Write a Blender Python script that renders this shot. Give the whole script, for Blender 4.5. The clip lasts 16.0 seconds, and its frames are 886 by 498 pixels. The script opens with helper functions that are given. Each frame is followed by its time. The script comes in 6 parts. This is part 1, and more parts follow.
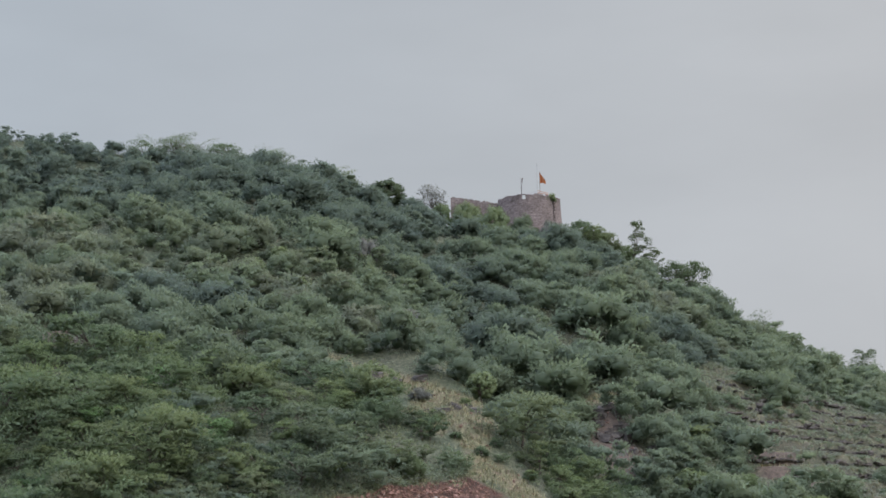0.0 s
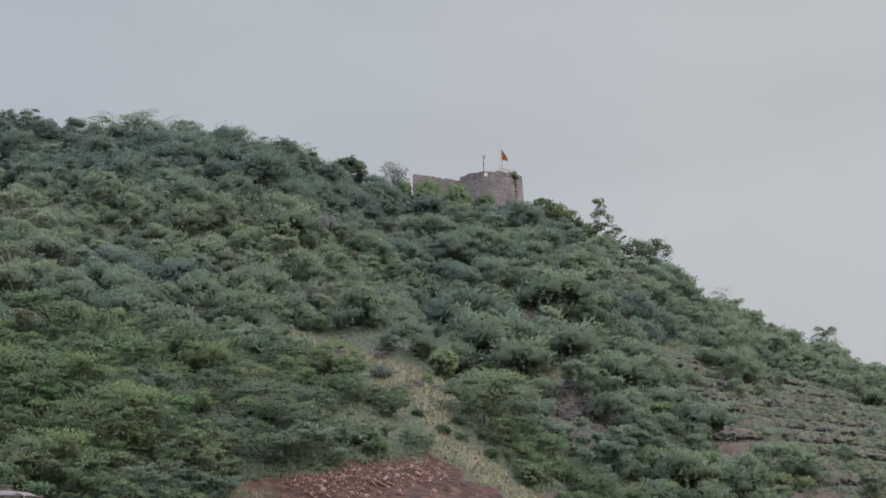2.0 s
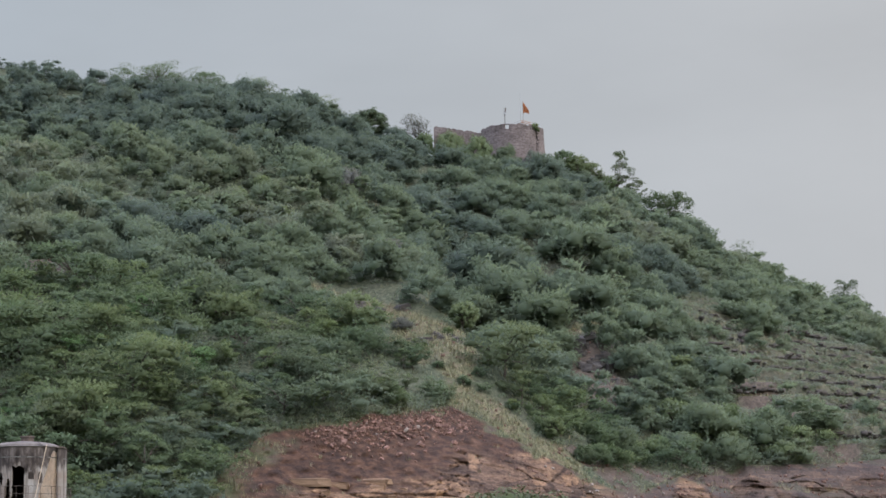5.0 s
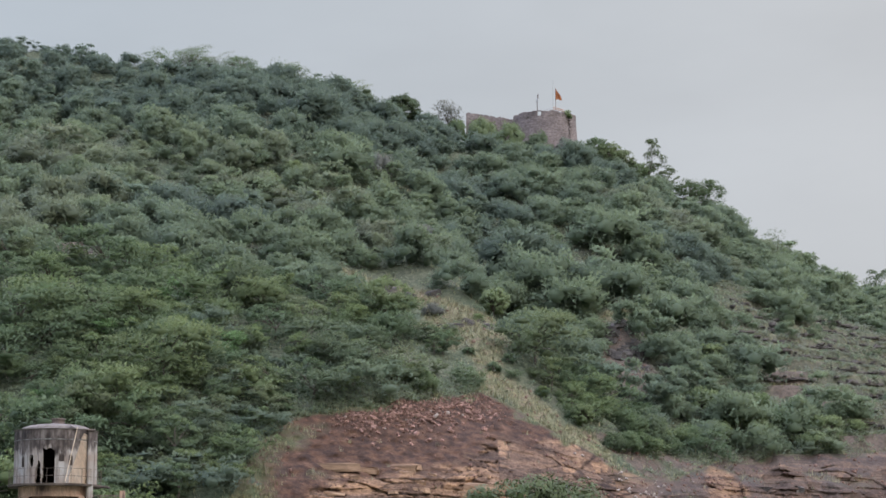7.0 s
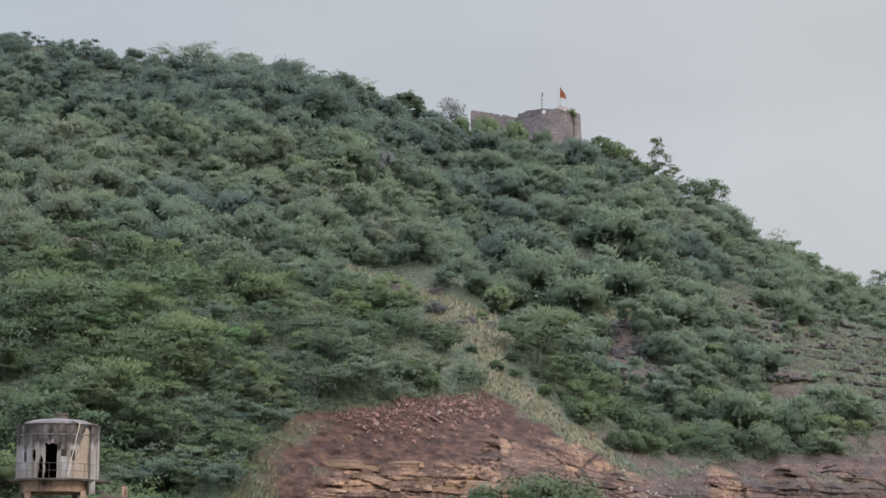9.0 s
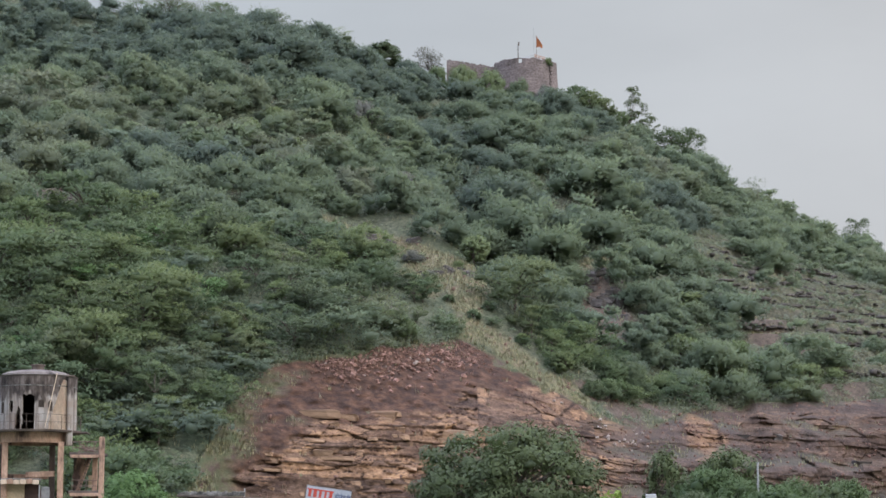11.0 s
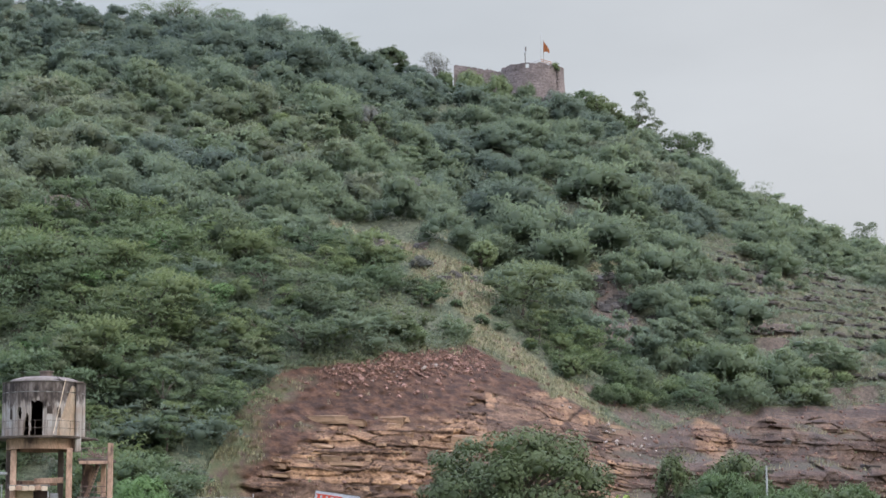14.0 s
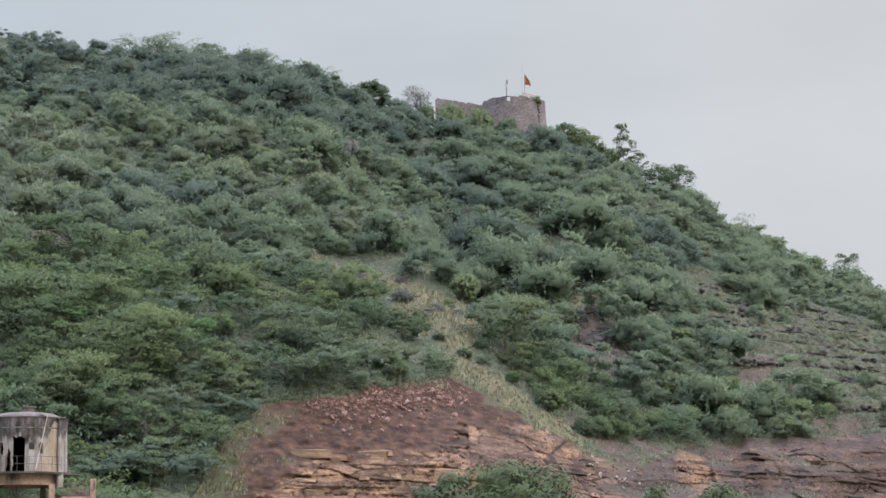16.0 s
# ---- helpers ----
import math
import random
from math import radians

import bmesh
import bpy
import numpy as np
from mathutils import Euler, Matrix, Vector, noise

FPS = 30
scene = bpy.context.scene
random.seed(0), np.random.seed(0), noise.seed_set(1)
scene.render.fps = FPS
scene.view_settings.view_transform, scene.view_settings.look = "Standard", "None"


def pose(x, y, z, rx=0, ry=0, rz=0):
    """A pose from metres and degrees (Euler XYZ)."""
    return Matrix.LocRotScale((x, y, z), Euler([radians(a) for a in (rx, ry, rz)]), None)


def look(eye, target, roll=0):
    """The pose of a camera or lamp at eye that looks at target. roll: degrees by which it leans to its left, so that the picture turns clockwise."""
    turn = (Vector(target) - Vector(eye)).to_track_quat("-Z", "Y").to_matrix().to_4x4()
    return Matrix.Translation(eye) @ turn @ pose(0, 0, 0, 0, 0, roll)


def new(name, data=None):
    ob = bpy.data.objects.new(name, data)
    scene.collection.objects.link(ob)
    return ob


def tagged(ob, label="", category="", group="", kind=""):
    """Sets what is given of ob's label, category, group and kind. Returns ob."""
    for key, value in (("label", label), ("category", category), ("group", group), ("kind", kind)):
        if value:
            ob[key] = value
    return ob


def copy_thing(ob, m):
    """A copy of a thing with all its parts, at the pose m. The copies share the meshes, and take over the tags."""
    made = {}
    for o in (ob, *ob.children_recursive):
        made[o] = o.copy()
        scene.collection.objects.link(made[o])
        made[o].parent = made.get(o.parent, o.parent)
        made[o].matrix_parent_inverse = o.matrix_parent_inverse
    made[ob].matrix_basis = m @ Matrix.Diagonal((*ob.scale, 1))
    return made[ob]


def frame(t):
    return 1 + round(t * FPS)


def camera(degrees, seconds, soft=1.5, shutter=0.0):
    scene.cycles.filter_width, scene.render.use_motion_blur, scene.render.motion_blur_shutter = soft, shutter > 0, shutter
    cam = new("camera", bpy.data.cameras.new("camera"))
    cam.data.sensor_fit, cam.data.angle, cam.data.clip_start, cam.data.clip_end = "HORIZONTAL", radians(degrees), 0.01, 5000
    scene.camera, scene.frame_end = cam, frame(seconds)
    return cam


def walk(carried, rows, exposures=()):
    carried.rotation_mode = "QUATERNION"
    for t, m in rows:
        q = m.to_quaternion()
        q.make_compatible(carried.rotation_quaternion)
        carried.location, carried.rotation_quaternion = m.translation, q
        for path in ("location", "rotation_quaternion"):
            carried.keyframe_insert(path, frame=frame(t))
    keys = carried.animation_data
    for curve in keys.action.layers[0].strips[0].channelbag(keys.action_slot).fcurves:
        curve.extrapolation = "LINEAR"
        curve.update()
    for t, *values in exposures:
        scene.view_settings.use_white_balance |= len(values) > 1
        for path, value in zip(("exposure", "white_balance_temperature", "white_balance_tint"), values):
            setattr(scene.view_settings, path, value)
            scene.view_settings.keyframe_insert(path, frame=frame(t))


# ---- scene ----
cam = camera(23, 16.0, soft=1.6)
# a hand-held camera that turns on the spot: seconds, pitch, roll, yaw
EYE = (0.0, 0.0, 1.6)
ROWS = [
    (0.0, 12.068, 0.895, 0.093),
    (0.5, 11.826, 0.918, 0.08),
    (1.0, 11.677, 0.934, -0.154),
    (1.5, 11.555, 0.985, -0.537),
    (2.0, 11.452, 1.031, -0.901),
    (2.5, 11.336, 0.96, -1.013),
    (3.0, 11.102, 0.825, -0.973),
    (3.5, 10.868, 0.694, -0.74),
    (4.0, 10.631, 0.755, -0.565),
    (6.5, 9.861, 0.434, 0.064),
    (7.0, 9.849, 0.193, 0.342),
    (7.5, 9.869, -0.095, 0.542),
    (8.0, 9.854, -0.368, 0.681),
    (10.5, 8.989, 0.128, -0.169),
    (11.0, 8.463, 0.085, -0.204),
    (11.5, 8.177, 0.016, -0.147),
    (12.0, 8.109, 0.008, -0.112),
    (12.5, 8.108, -0.0, 0.0),
    (13.0, 8.199, 0.013, 0.11),
    (13.5, 8.403, 0.131, 0.097),
    (14.0, 8.598, 0.25, 0.026),
    (14.5, 8.737, 0.36, -0.035),
    (15.0, 8.926, 0.486, -0.139),
    (15.5, 9.221, 0.59, -0.267),
    (16.0, 9.473, 0.596, -0.392),
]
EXPOSURES = [(0.0, -0.18), (4.0, -0.18), (6.5, -0.14), (7.0, -0.01), (8.0, -0.02), (11.5, 0.0), (12.0, 0.15), (16.0, 0.13)]
walk(cam, [(t, pose(*EYE, 90 + pitch, roll, yaw)) for t, pitch, roll, yaw in ROWS], EXPOSURES)

# ---- sky and sun: thin bright overcast, a veiled sun behind on the right ----
SUN_UP, SUN_TURN = radians(44), radians(126)
world = bpy.data.worlds.new("hazy_sky")
scene.world = world
world.use_nodes = True
wn, wl = world.node_tree.nodes, world.node_tree.links
wn.clear()
sky = wn.new("ShaderNodeTexSky")
sky.sky_type, sky.sun_disc, sky.sun_elevation, sky.sun_rotation = "NISHITA", False, SUN_UP, SUN_TURN
sky.dust_density, sky.air_density = 4.0, 1.0
coord = wn.new("ShaderNodeTexCoord")
split = wn.new("ShaderNodeSeparateXYZ")
wl.new(coord.outputs["Generated"], split.inputs[0])
side = wn.new("ShaderNodeMapRange")
side.inputs[1].default_value, side.inputs[2].default_value = -0.35, 0.45
wl.new(split.outputs[0], side.inputs[0])
veil = wn.new("ShaderNodeValToRGB")
veil.color_ramp.elements[0].color = (0.438, 0.502, 0.572, 1)
veil.color_ramp.elements[1].color = (0.612, 0.608, 0.612, 1)
wl.new(side.outputs[0], veil.inputs[0])
stretch = wn.new("ShaderNodeMapping")
stretch.inputs["Scale"].default_value = (3.0, 3.0, 9.0)
wl.new(coord.outputs["Generated"], stretch.inputs[0])
cloud = wn.new("ShaderNodeTexNoise")
cloud.inputs["Scale"].default_value, cloud.inputs["Detail"].default_value = 1.8, 5
wl.new(stretch.outputs[0], cloud.inputs["Vector"])
cloud_tone = wn.new("ShaderNodeMapRange")
cloud_tone.inputs[1].default_value, cloud_tone.inputs[2].default_value = 0.3, 0.7
cloud_tone.inputs[3].default_value, cloud_tone.inputs[4].default_value = 0.95, 1.06
wl.new(cloud.outputs[0], cloud_tone.inputs[0])
overhead = wn.new("ShaderNodeMapRange")
overhead.interpolation_type = "SMOOTHSTEP"
overhead.inputs[1].default_value, overhead.inputs[2].default_value = 0.30, 0.85
wl.new(split.outputs[2], overhead.inputs[0])
dome = wn.new("ShaderNodeMix")
dome.data_type = "RGBA"
dome.inputs[7].default_value = (2.00, 2.22, 3.08, 1)
wl.new(overhead.outputs[0], dome.inputs[0])
wl.new(veil.outputs[0], dome.inputs[6])
clouded = wn.new("ShaderNodeVectorMath")
clouded.operation = "SCALE"
wl.new(dome.outputs[2], clouded.inputs[0])
wl.new(cloud_tone.outputs[0], clouded.inputs["Scale"])
sky_back, veil_back = wn.new("ShaderNodeBackground"), wn.new("ShaderNodeBackground")
sky_back.inputs[1].default_value = 0.05
veil_back.inputs[1].default_value = 1.12
wl.new(sky.outputs[0], sky_back.inputs[0])
wl.new(clouded.outputs[0], veil_back.inputs[0])
blend = wn.new("ShaderNodeMixShader")
blend.inputs[0].default_value = 0.9
wl.new(sky_back.outputs[0], blend.inputs[1])
wl.new(veil_back.outputs[0], blend.inputs[2])
wl.new(blend.outputs[0], wn.new("ShaderNodeOutputWorld").inputs[0])
sun = new("sun", bpy.data.lights.new("sun", "SUN"))
sun.data.energy, sun.data.angle, sun.data.color = 2.2, radians(55), (1.0, 0.93, 0.84)
sun.matrix_world = look((120 * math.sin(SUN_TURN), 120 * math.cos(SUN_TURN), 120 * math.tan(SUN_UP)), (0, 0, 0))


# ---- materials ----
def material(name, rough=0.85, spec=0.25):
    """A new material, its node tree and its shader."""
    m = bpy.data.materials.new(name)
    m.use_nodes = True
    shader = m.node_tree.nodes["Principled BSDF"]
    shader.inputs["Roughness"].default_value = rough
    shader.inputs["Specular IOR Level"].default_value = spec
    return m, m.node_tree, shader


def add_noise(tree, scale, detail=4, stretch=(1, 1, 1), rough=0.55, space="Object"):
    n, l = tree.nodes, tree.links
    c, mp, tx = n.new("ShaderNodeTexCoord"), n.new("ShaderNodeMapping"), n.new("ShaderNodeTexNoise")
    mp.inputs["Scale"].default_value = stretch
    tx.inputs["Scale"].default_value, tx.inputs["Detail"].default_value, tx.inputs["Roughness"].default_value = scale, detail, rough
    l.new(c.outputs[space], mp.inputs[0])
    l.new(mp.outputs[0], tx.inputs["Vector"])
    return tx.outputs[0]


def ramp(tree, value, stops):
    r = tree.nodes.new("ShaderNodeValToRGB")
    e = r.color_ramp.elements
    while len(e) < len(stops):
        e.new(0.5)
    for slot, (pos, col) in zip(e, stops):
        slot.position, slot.color = pos, (*col, 1)
    tree.links.new(value, r.inputs[0])
    return r.outputs[0]


def mix(tree, factor, a, b, kind="MIX"):
    m = tree.nodes.new("ShaderNodeMix")
    m.data_type, m.blend_type = "RGBA", kind
    for socket, v in ((m.inputs[0], factor), (m.inputs[6], a), (m.inputs[7], b)):
        if isinstance(v, (int, float)):
            socket.default_value = v
        elif isinstance(v, tuple):
            socket.default_value = (*v, 1)
        else:
            tree.links.new(v, socket)
    return m.outputs[2]


def bump(tree, shader, height, strength, distance):
    b = tree.nodes.new("ShaderNodeBump")
    b.inputs["Strength"].default_value, b.inputs["Distance"].default_value = strength, distance
    tree.links.new(height, b.inputs["Height"])
    tree.links.new(b.outputs[0], shader.inputs["Normal"])


def surface(name, stops, scale, stretch=(1, 1, 1), rough=0.85, spec=0.25, fine=None, relief=0.0, distance=0.02, random_tone=0.0, space="Object", grain_by=0.12):
    """Colour from two scales of noise, with relief."""
    m, tree, shader = material(name, rough, spec)
    col = ramp(tree, add_noise(tree, scale, 5, stretch, space=space), stops)
    grain = add_noise(tree, fine or scale * 9, 4, stretch, 0.65, space=space)
    tone = ramp(tree, grain, [(0.36, (1 - grain_by,) * 3), (0.64, (1 + grain_by,) * 3)])
    col = mix(tree, 1.0, col, tone, "MULTIPLY")
    if random_tone:
        info = tree.nodes.new("ShaderNodeObjectInfo")
        t = ramp(tree, info.outputs["Random"], [(0, (1 - random_tone,) * 3), (1, (1 + random_tone,) * 3)])
        col = mix(tree, 1.0, col, t, "MULTIPLY")
    tree.links.new(col, shader.inputs["Base Color"])
    if relief:
        bump(tree, shader, grain, relief, distance)
    return m


def leaf_material(name, stops, glow_through=0.4, vary=0.16, by_plant=True, rough=0.65, spec=0.25):
    """Leaves: the hue of each plant from its tint and the plant's random number, each leaf toned at random and by
    height.
    """
    m, tree, shader = material(name, rough, spec)
    shader.inputs["Sheen Weight"].default_value = 0.1
    n, l = tree.nodes, tree.links
    at, info, own = n.new("ShaderNodeAttribute"), n.new("ShaderNodeObjectInfo"), n.new("ShaderNodeAttribute")
    at.attribute_name, own.attribute_name = "tint", "leaf"
    both, wrap = n.new("ShaderNodeMath"), n.new("ShaderNodeMath")
    both.operation, wrap.operation = "ADD", "FRACT"
    l.new(at.outputs["Fac"], both.inputs[0])
    both.inputs[1].default_value = 0.0
    if by_plant:
        l.new(info.outputs["Random"], both.inputs[1])
    l.new(both.outputs[0], wrap.inputs[0])
    col = ramp(tree, wrap.outputs[0], stops)
    # Painted crown light where 'leaf' follows height: warm and pale above, cool below.
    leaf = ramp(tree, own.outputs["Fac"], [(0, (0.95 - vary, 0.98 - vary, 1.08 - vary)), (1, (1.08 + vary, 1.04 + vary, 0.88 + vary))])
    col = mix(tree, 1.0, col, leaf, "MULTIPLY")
    l.new(col, shader.inputs["Base Color"])
    bump(tree, shader, add_noise(tree, 4.0, 4, rough=0.7), 0.3 if by_plant else 0.15, 0.3)
    tr, ms = n.new("ShaderNodeBsdfTranslucent"), n.new("ShaderNodeMixShader")
    l.new(col, tr.inputs[0])
    ms.inputs[0].default_value = glow_through
    l.new(shader.outputs[0], ms.inputs[1])
    l.new(tr.outputs[0], ms.inputs[2])
    l.new(ms.outputs[0], n["Material Output"].inputs[0])
    return m


M_LEAF = leaf_material("thorn_leaves", [(0.0, (0.118, 0.168, 0.086)), (0.25, (0.127, 0.179, 0.096)), (0.5, (0.145, 0.197, 0.092)), (0.7, (0.170, 0.221, 0.094)), (0.85, (0.154, 0.186, 0.101)), (1.0, (0.118, 0.164, 0.091))], 0.5)
# Pale and bluish for a distant hill: the haze is mixed into these greens.
M_MASS = leaf_material("hazy_scrub_leaves", [(0.0, (0.148, 0.194, 0.147)), (0.2, (0.162, 0.211, 0.151)), (0.4, (0.189, 0.242, 0.156)), (0.58, (0.206, 0.260, 0.153)), (0.72, (0.220, 0.254, 0.166)), (0.88, (0.223, 0.242, 0.173)), (1.0, (0.218, 0.228, 0.173))], 0.6, 0.03, by_plant=False)
M_LEAF_DRY = leaf_material("grey_twig_leaves", [(0, (0.17, 0.178, 0.15)), (1, (0.19, 0.195, 0.165))])
M_LEAF_BRIGHT = leaf_material("fresh_green_leaves", [(0, (0.115, 0.205, 0.075)), (1, (0.135, 0.225, 0.085))])
M_LEAF_DARK = leaf_material("broad_dark_leaves", [(0, (0.077, 0.107, 0.041)), (1, (0.096, 0.126, 0.052))], 0.3, rough=0.55, spec=0.25)
M_LEAF_MID = leaf_material("light_green_leaves", [(0, (0.157, 0.204, 0.090)), (1, (0.174, 0.221, 0.099))])
M_LEAF_FEATHER = leaf_material("feathery_thorn_leaves", [(0, (0.083, 0.119, 0.055)), (0.5, (0.103, 0.147, 0.063)), (1, (0.092, 0.123, 0.065))])
M_LEAF_GREEN = leaf_material("green_feathery_leaves", [(0, (0.084, 0.134, 0.056)), (1, (0.100, 0.150, 0.063))])
M_LEAF_LIME = leaf_material("lime_leaves", [(0, (0.22, 0.31, 0.08)), (1, (0.25, 0.33, 0.09))])
M_GRASS = leaf_material("dry_grass", [(0, (0.31, 0.285, 0.16)), (0.5, (0.215, 0.225, 0.12)), (1, (0.34, 0.30, 0.18))], 0.3)
M_BARK = surface("bark", [(0.3, (0.07, 0.055, 0.045)), (0.7, (0.15, 0.12, 0.10))], 6, (1, 1, 0.3), relief=0.6, grain_by=0.4)


def ground_material():
    """Soil, dry grass and low green growth, mixed by patches; bare reddish soil where the mask says so."""
    m, tree, shader = material("hillside_ground", 0.95, 0.1)
    patch = add_noise(tree, 0.11, 6)
    col = ramp(tree, patch, [(0.3, (0.075, 0.098, 0.066)), (0.5, (0.10, 0.112, 0.074)), (0.64, (0.105, 0.112, 0.080)), (0.78, (0.115, 0.110, 0.084))])
    fine = add_noise(tree, 2.2, 7, rough=0.75)
    tone = ramp(tree, fine, [(0.38, (0.42, 0.45, 0.42)), (0.62, (1.5, 1.45, 1.4))])
    col = mix(tree, 1.0, col, tone, "MULTIPLY")
    at = tree.nodes.new("ShaderNodeAttribute")
    at.attribute_name = "bare"
    soil = ramp(tree, add_noise(tree, 0.5, 5), [(0.3, (0.100, 0.081, 0.068)), (0.6, (0.140, 0.112, 0.093)), (0.75, (0.178, 0.146, 0.122))])
    soil = mix(tree, 0.7, soil, tone, "MULTIPLY")
    col = mix(tree, at.outputs["Fac"], col, soil)
    at2 = tree.nodes.new("ShaderNodeAttribute")
    at2.attribute_name = "grassy"
    straw = ramp(tree, add_noise(tree, 0.9, 5), [(0.34, (0.105, 0.112, 0.066)), (0.5, (0.180, 0.170, 0.102)), (0.62, (0.180, 0.145, 0.104)), (0.75, (0.24, 0.205, 0.135))])
    straw = mix(tree, 0.8, straw, tone, "MULTIPLY")
    col = mix(tree, at2.outputs["Fac"], col, straw)
    tree.links.new(col, shader.inputs["Base Color"])
    bump(tree, shader, fine, 0.7, 0.25)
    return m


def quarry_material():
    """Bedded sandstone: buff and brown beds, dark weathering; red earth and rubble where 'earth' is 1; grassed where 'grassy' is 1."""
    m, tree, shader = material("bedded_sandstone", 0.92, 0.15)
    bed = add_noise(tree, 0.7, 8, (0.22, 0.22, 2.0), 0.65)
    col = ramp(tree, bed, [(0.32, (0.085, 0.066, 0.062)), (0.43, (0.125, 0.092, 0.082)), (0.53, (0.165, 0.115, 0.094)), (0.62, (0.235, 0.162, 0.122)), (0.72, (0.15, 0.110, 0.094))])
    block = tree.nodes.new("ShaderNodeAttribute")
    block.attribute_name = "block"
    col = mix(tree, 0.8, col, ramp(tree, block.outputs["Fac"], [(0.0, (0.046, 0.037, 0.036)), (0.15, (0.085, 0.066, 0.060)), (0.35, (0.115, 0.086, 0.076)), (0.55, (0.17, 0.122, 0.098)), (0.78, (0.27, 0.188, 0.138)), (0.95, (0.35, 0.250, 0.176))]))
    stain = ramp(tree, add_noise(tree, 0.30, 8, (1, 1, 1.3), 0.7), [(0.40, (0.50, 0.47, 0.49)), (0.56, (1.22, 1.17, 1.1))])
    col = mix(tree, 0.85, col, stain, "MULTIPLY")
    grain = add_noise(tree, 6.0, 7, (0.6, 0.6, 1.3), 0.78)
    col = mix(tree, 1.0, col, ramp(tree, grain, [(0.38, (0.66, 0.66, 0.67)), (0.62, (1.28, 1.28, 1.26))]), "MULTIPLY")
    col = mix(tree, 1.0, col, ramp(tree, add_noise(tree, 1.7, 6, (0.8, 0.8, 1.6), 0.7), [(0.38, (0.70, 0.66, 0.64)), (0.58, (1.18, 1.15, 1.10))]), "MULTIPLY")
    col = mix(tree, 1.0, col, (1.12, 1.05, 0.92), "MULTIPLY")
    for name, stops, scale in (("earth", [(0.34, (0.048, 0.031, 0.025)), (0.48, (0.076, 0.046, 0.034)), (0.58, (0.110, 0.062, 0.042)), (0.68, (0.148, 0.088, 0.060))], 1.1), ("grassy", [(0.34, (0.075, 0.092, 0.048)), (0.5, (0.115, 0.115, 0.066)), (0.64, (0.105, 0.076, 0.062))], 0.7), ("far", [(0.32, (0.050, 0.043, 0.043)), (0.52, (0.074, 0.061, 0.057)), (0.68, (0.110, 0.090, 0.080))], 0.4)):
        at = tree.nodes.new("ShaderNodeAttribute")
        at.attribute_name = name
        over = ramp(tree, add_noise(tree, scale, 6, (0.8, 0.8, 1.5)), stops)
        over = mix(tree, 1.0, over, ramp(tree, grain, [(0.38, (0.74, 0.74, 0.74)), (0.62, (1.22, 1.22, 1.22))]), "MULTIPLY")
        col = mix(tree, at.outputs["Fac"], col, over)
    tree.links.new(col, shader.inputs["Base Color"])
    bump(tree, shader, grain, 0.8, 0.12)
    return m


M_GROUND = ground_material()
M_QUARRY = quarry_material()
M_SLAB = surface("buff_sandstone_slab", [(0.3, (0.17, 0.114, 0.084)), (0.5, (0.28, 0.184, 0.120)), (0.7, (0.39, 0.262, 0.165))], 0.6, (0.6, 0.6, 1.8), 0.9, 0.15, relief=0.4, distance=0.06, random_tone=0.3, grain_by=0.22)
M_SLAB_FAR = surface("grey_brown_ledge_stone", [(0.3, (0.080, 0.073, 0.068)), (0.5, (0.116, 0.104, 0.095)), (0.7, (0.158, 0.140, 0.124))], 0.8, (0.6, 0.6, 2.5), 0.9, 0.15, relief=0.6, distance=0.08, random_tone=0.3, grain_by=0.4)
M_RUBBLE = surface("red_rubble", [(0.3, (0.20, 0.114, 0.092)), (0.7, (0.38, 0.240, 0.190))], 2.0, rough=0.9, spec=0.15, relief=0.4, random_tone=0.35, grain_by=0.4)
M_PALE = surface("pale_stone", [(0.3, (0.30, 0.25, 0.215)), (0.7, (0.44, 0.38, 0.33))], 2.0, rough=0.9, relief=0.4, grain_by=0.4)
M_FORT = surface("fort_masonry", [(0.3, (0.165, 0.138, 0.130)), (0.5, (0.222, 0.184, 0.172)), (0.7, (0.27, 0.228, 0.212))], 0.35, (1, 1, 1.6), 0.95, 0.1, fine=2.6, relief=0.14, distance=0.05, grain_by=0.34)
M_CONCRETE = surface("weathered_pink_plaster", [(0.36, (0.12, 0.082, 0.068)), (0.45, (0.38, 0.250, 0.180)), (0.56, (0.49, 0.320, 0.228)), (0.75, (0.57, 0.395, 0.295))], 1.1, (1, 1, 0.4), 0.9, 0.2, relief=0.3, grain_by=0.2)
M_STAINED = surface("blackened_concrete", [(0.3, (0.075, 0.062, 0.055)), (0.6, (0.17, 0.135, 0.115)), (0.8, (0.26, 0.21, 0.18))], 1.3, (1, 1, 0.5), 0.92, 0.2, relief=0.3)
M_ROOF = surface("grey_dome_concrete", [(0.3, (0.12, 0.102, 0.09)), (0.7, (0.235, 0.205, 0.18))], 1.5, rough=0.9, relief=0.3)
M_CREAM = surface("cream_plaster", [(0.3, (0.46, 0.36, 0.24)), (0.7, (0.60, 0.49, 0.33))], 1.2, rough=0.9)
M_PATCH = surface("pale_peach_plaster", [(0.3, (0.52, 0.40, 0.29)), (0.5, (0.68, 0.54, 0.40)), (0.75, (0.72, 0.62, 0.50))], 1.0, (1, 1, 0.4), 0.9, relief=0.2)
M_WHITE = surface("limewashed_wall", [(0.25, (0.27, 0.255, 0.235)), (0.5, (0.38, 0.362, 0.335)), (0.8, (0.44, 0.422, 0.395))], 0.9, (1, 1, 0.5), 0.9)
# The same limewash again, paler: sunlight on the side wall put into the colour.
M_SIDE_LIT = surface("limewashed_wall_sunlit", [(0.25, (0.50, 0.49, 0.47)), (0.5, (0.62, 0.61, 0.59)), (0.8, (0.68, 0.67, 0.65))], 0.9, (1, 1, 0.5), 0.9)
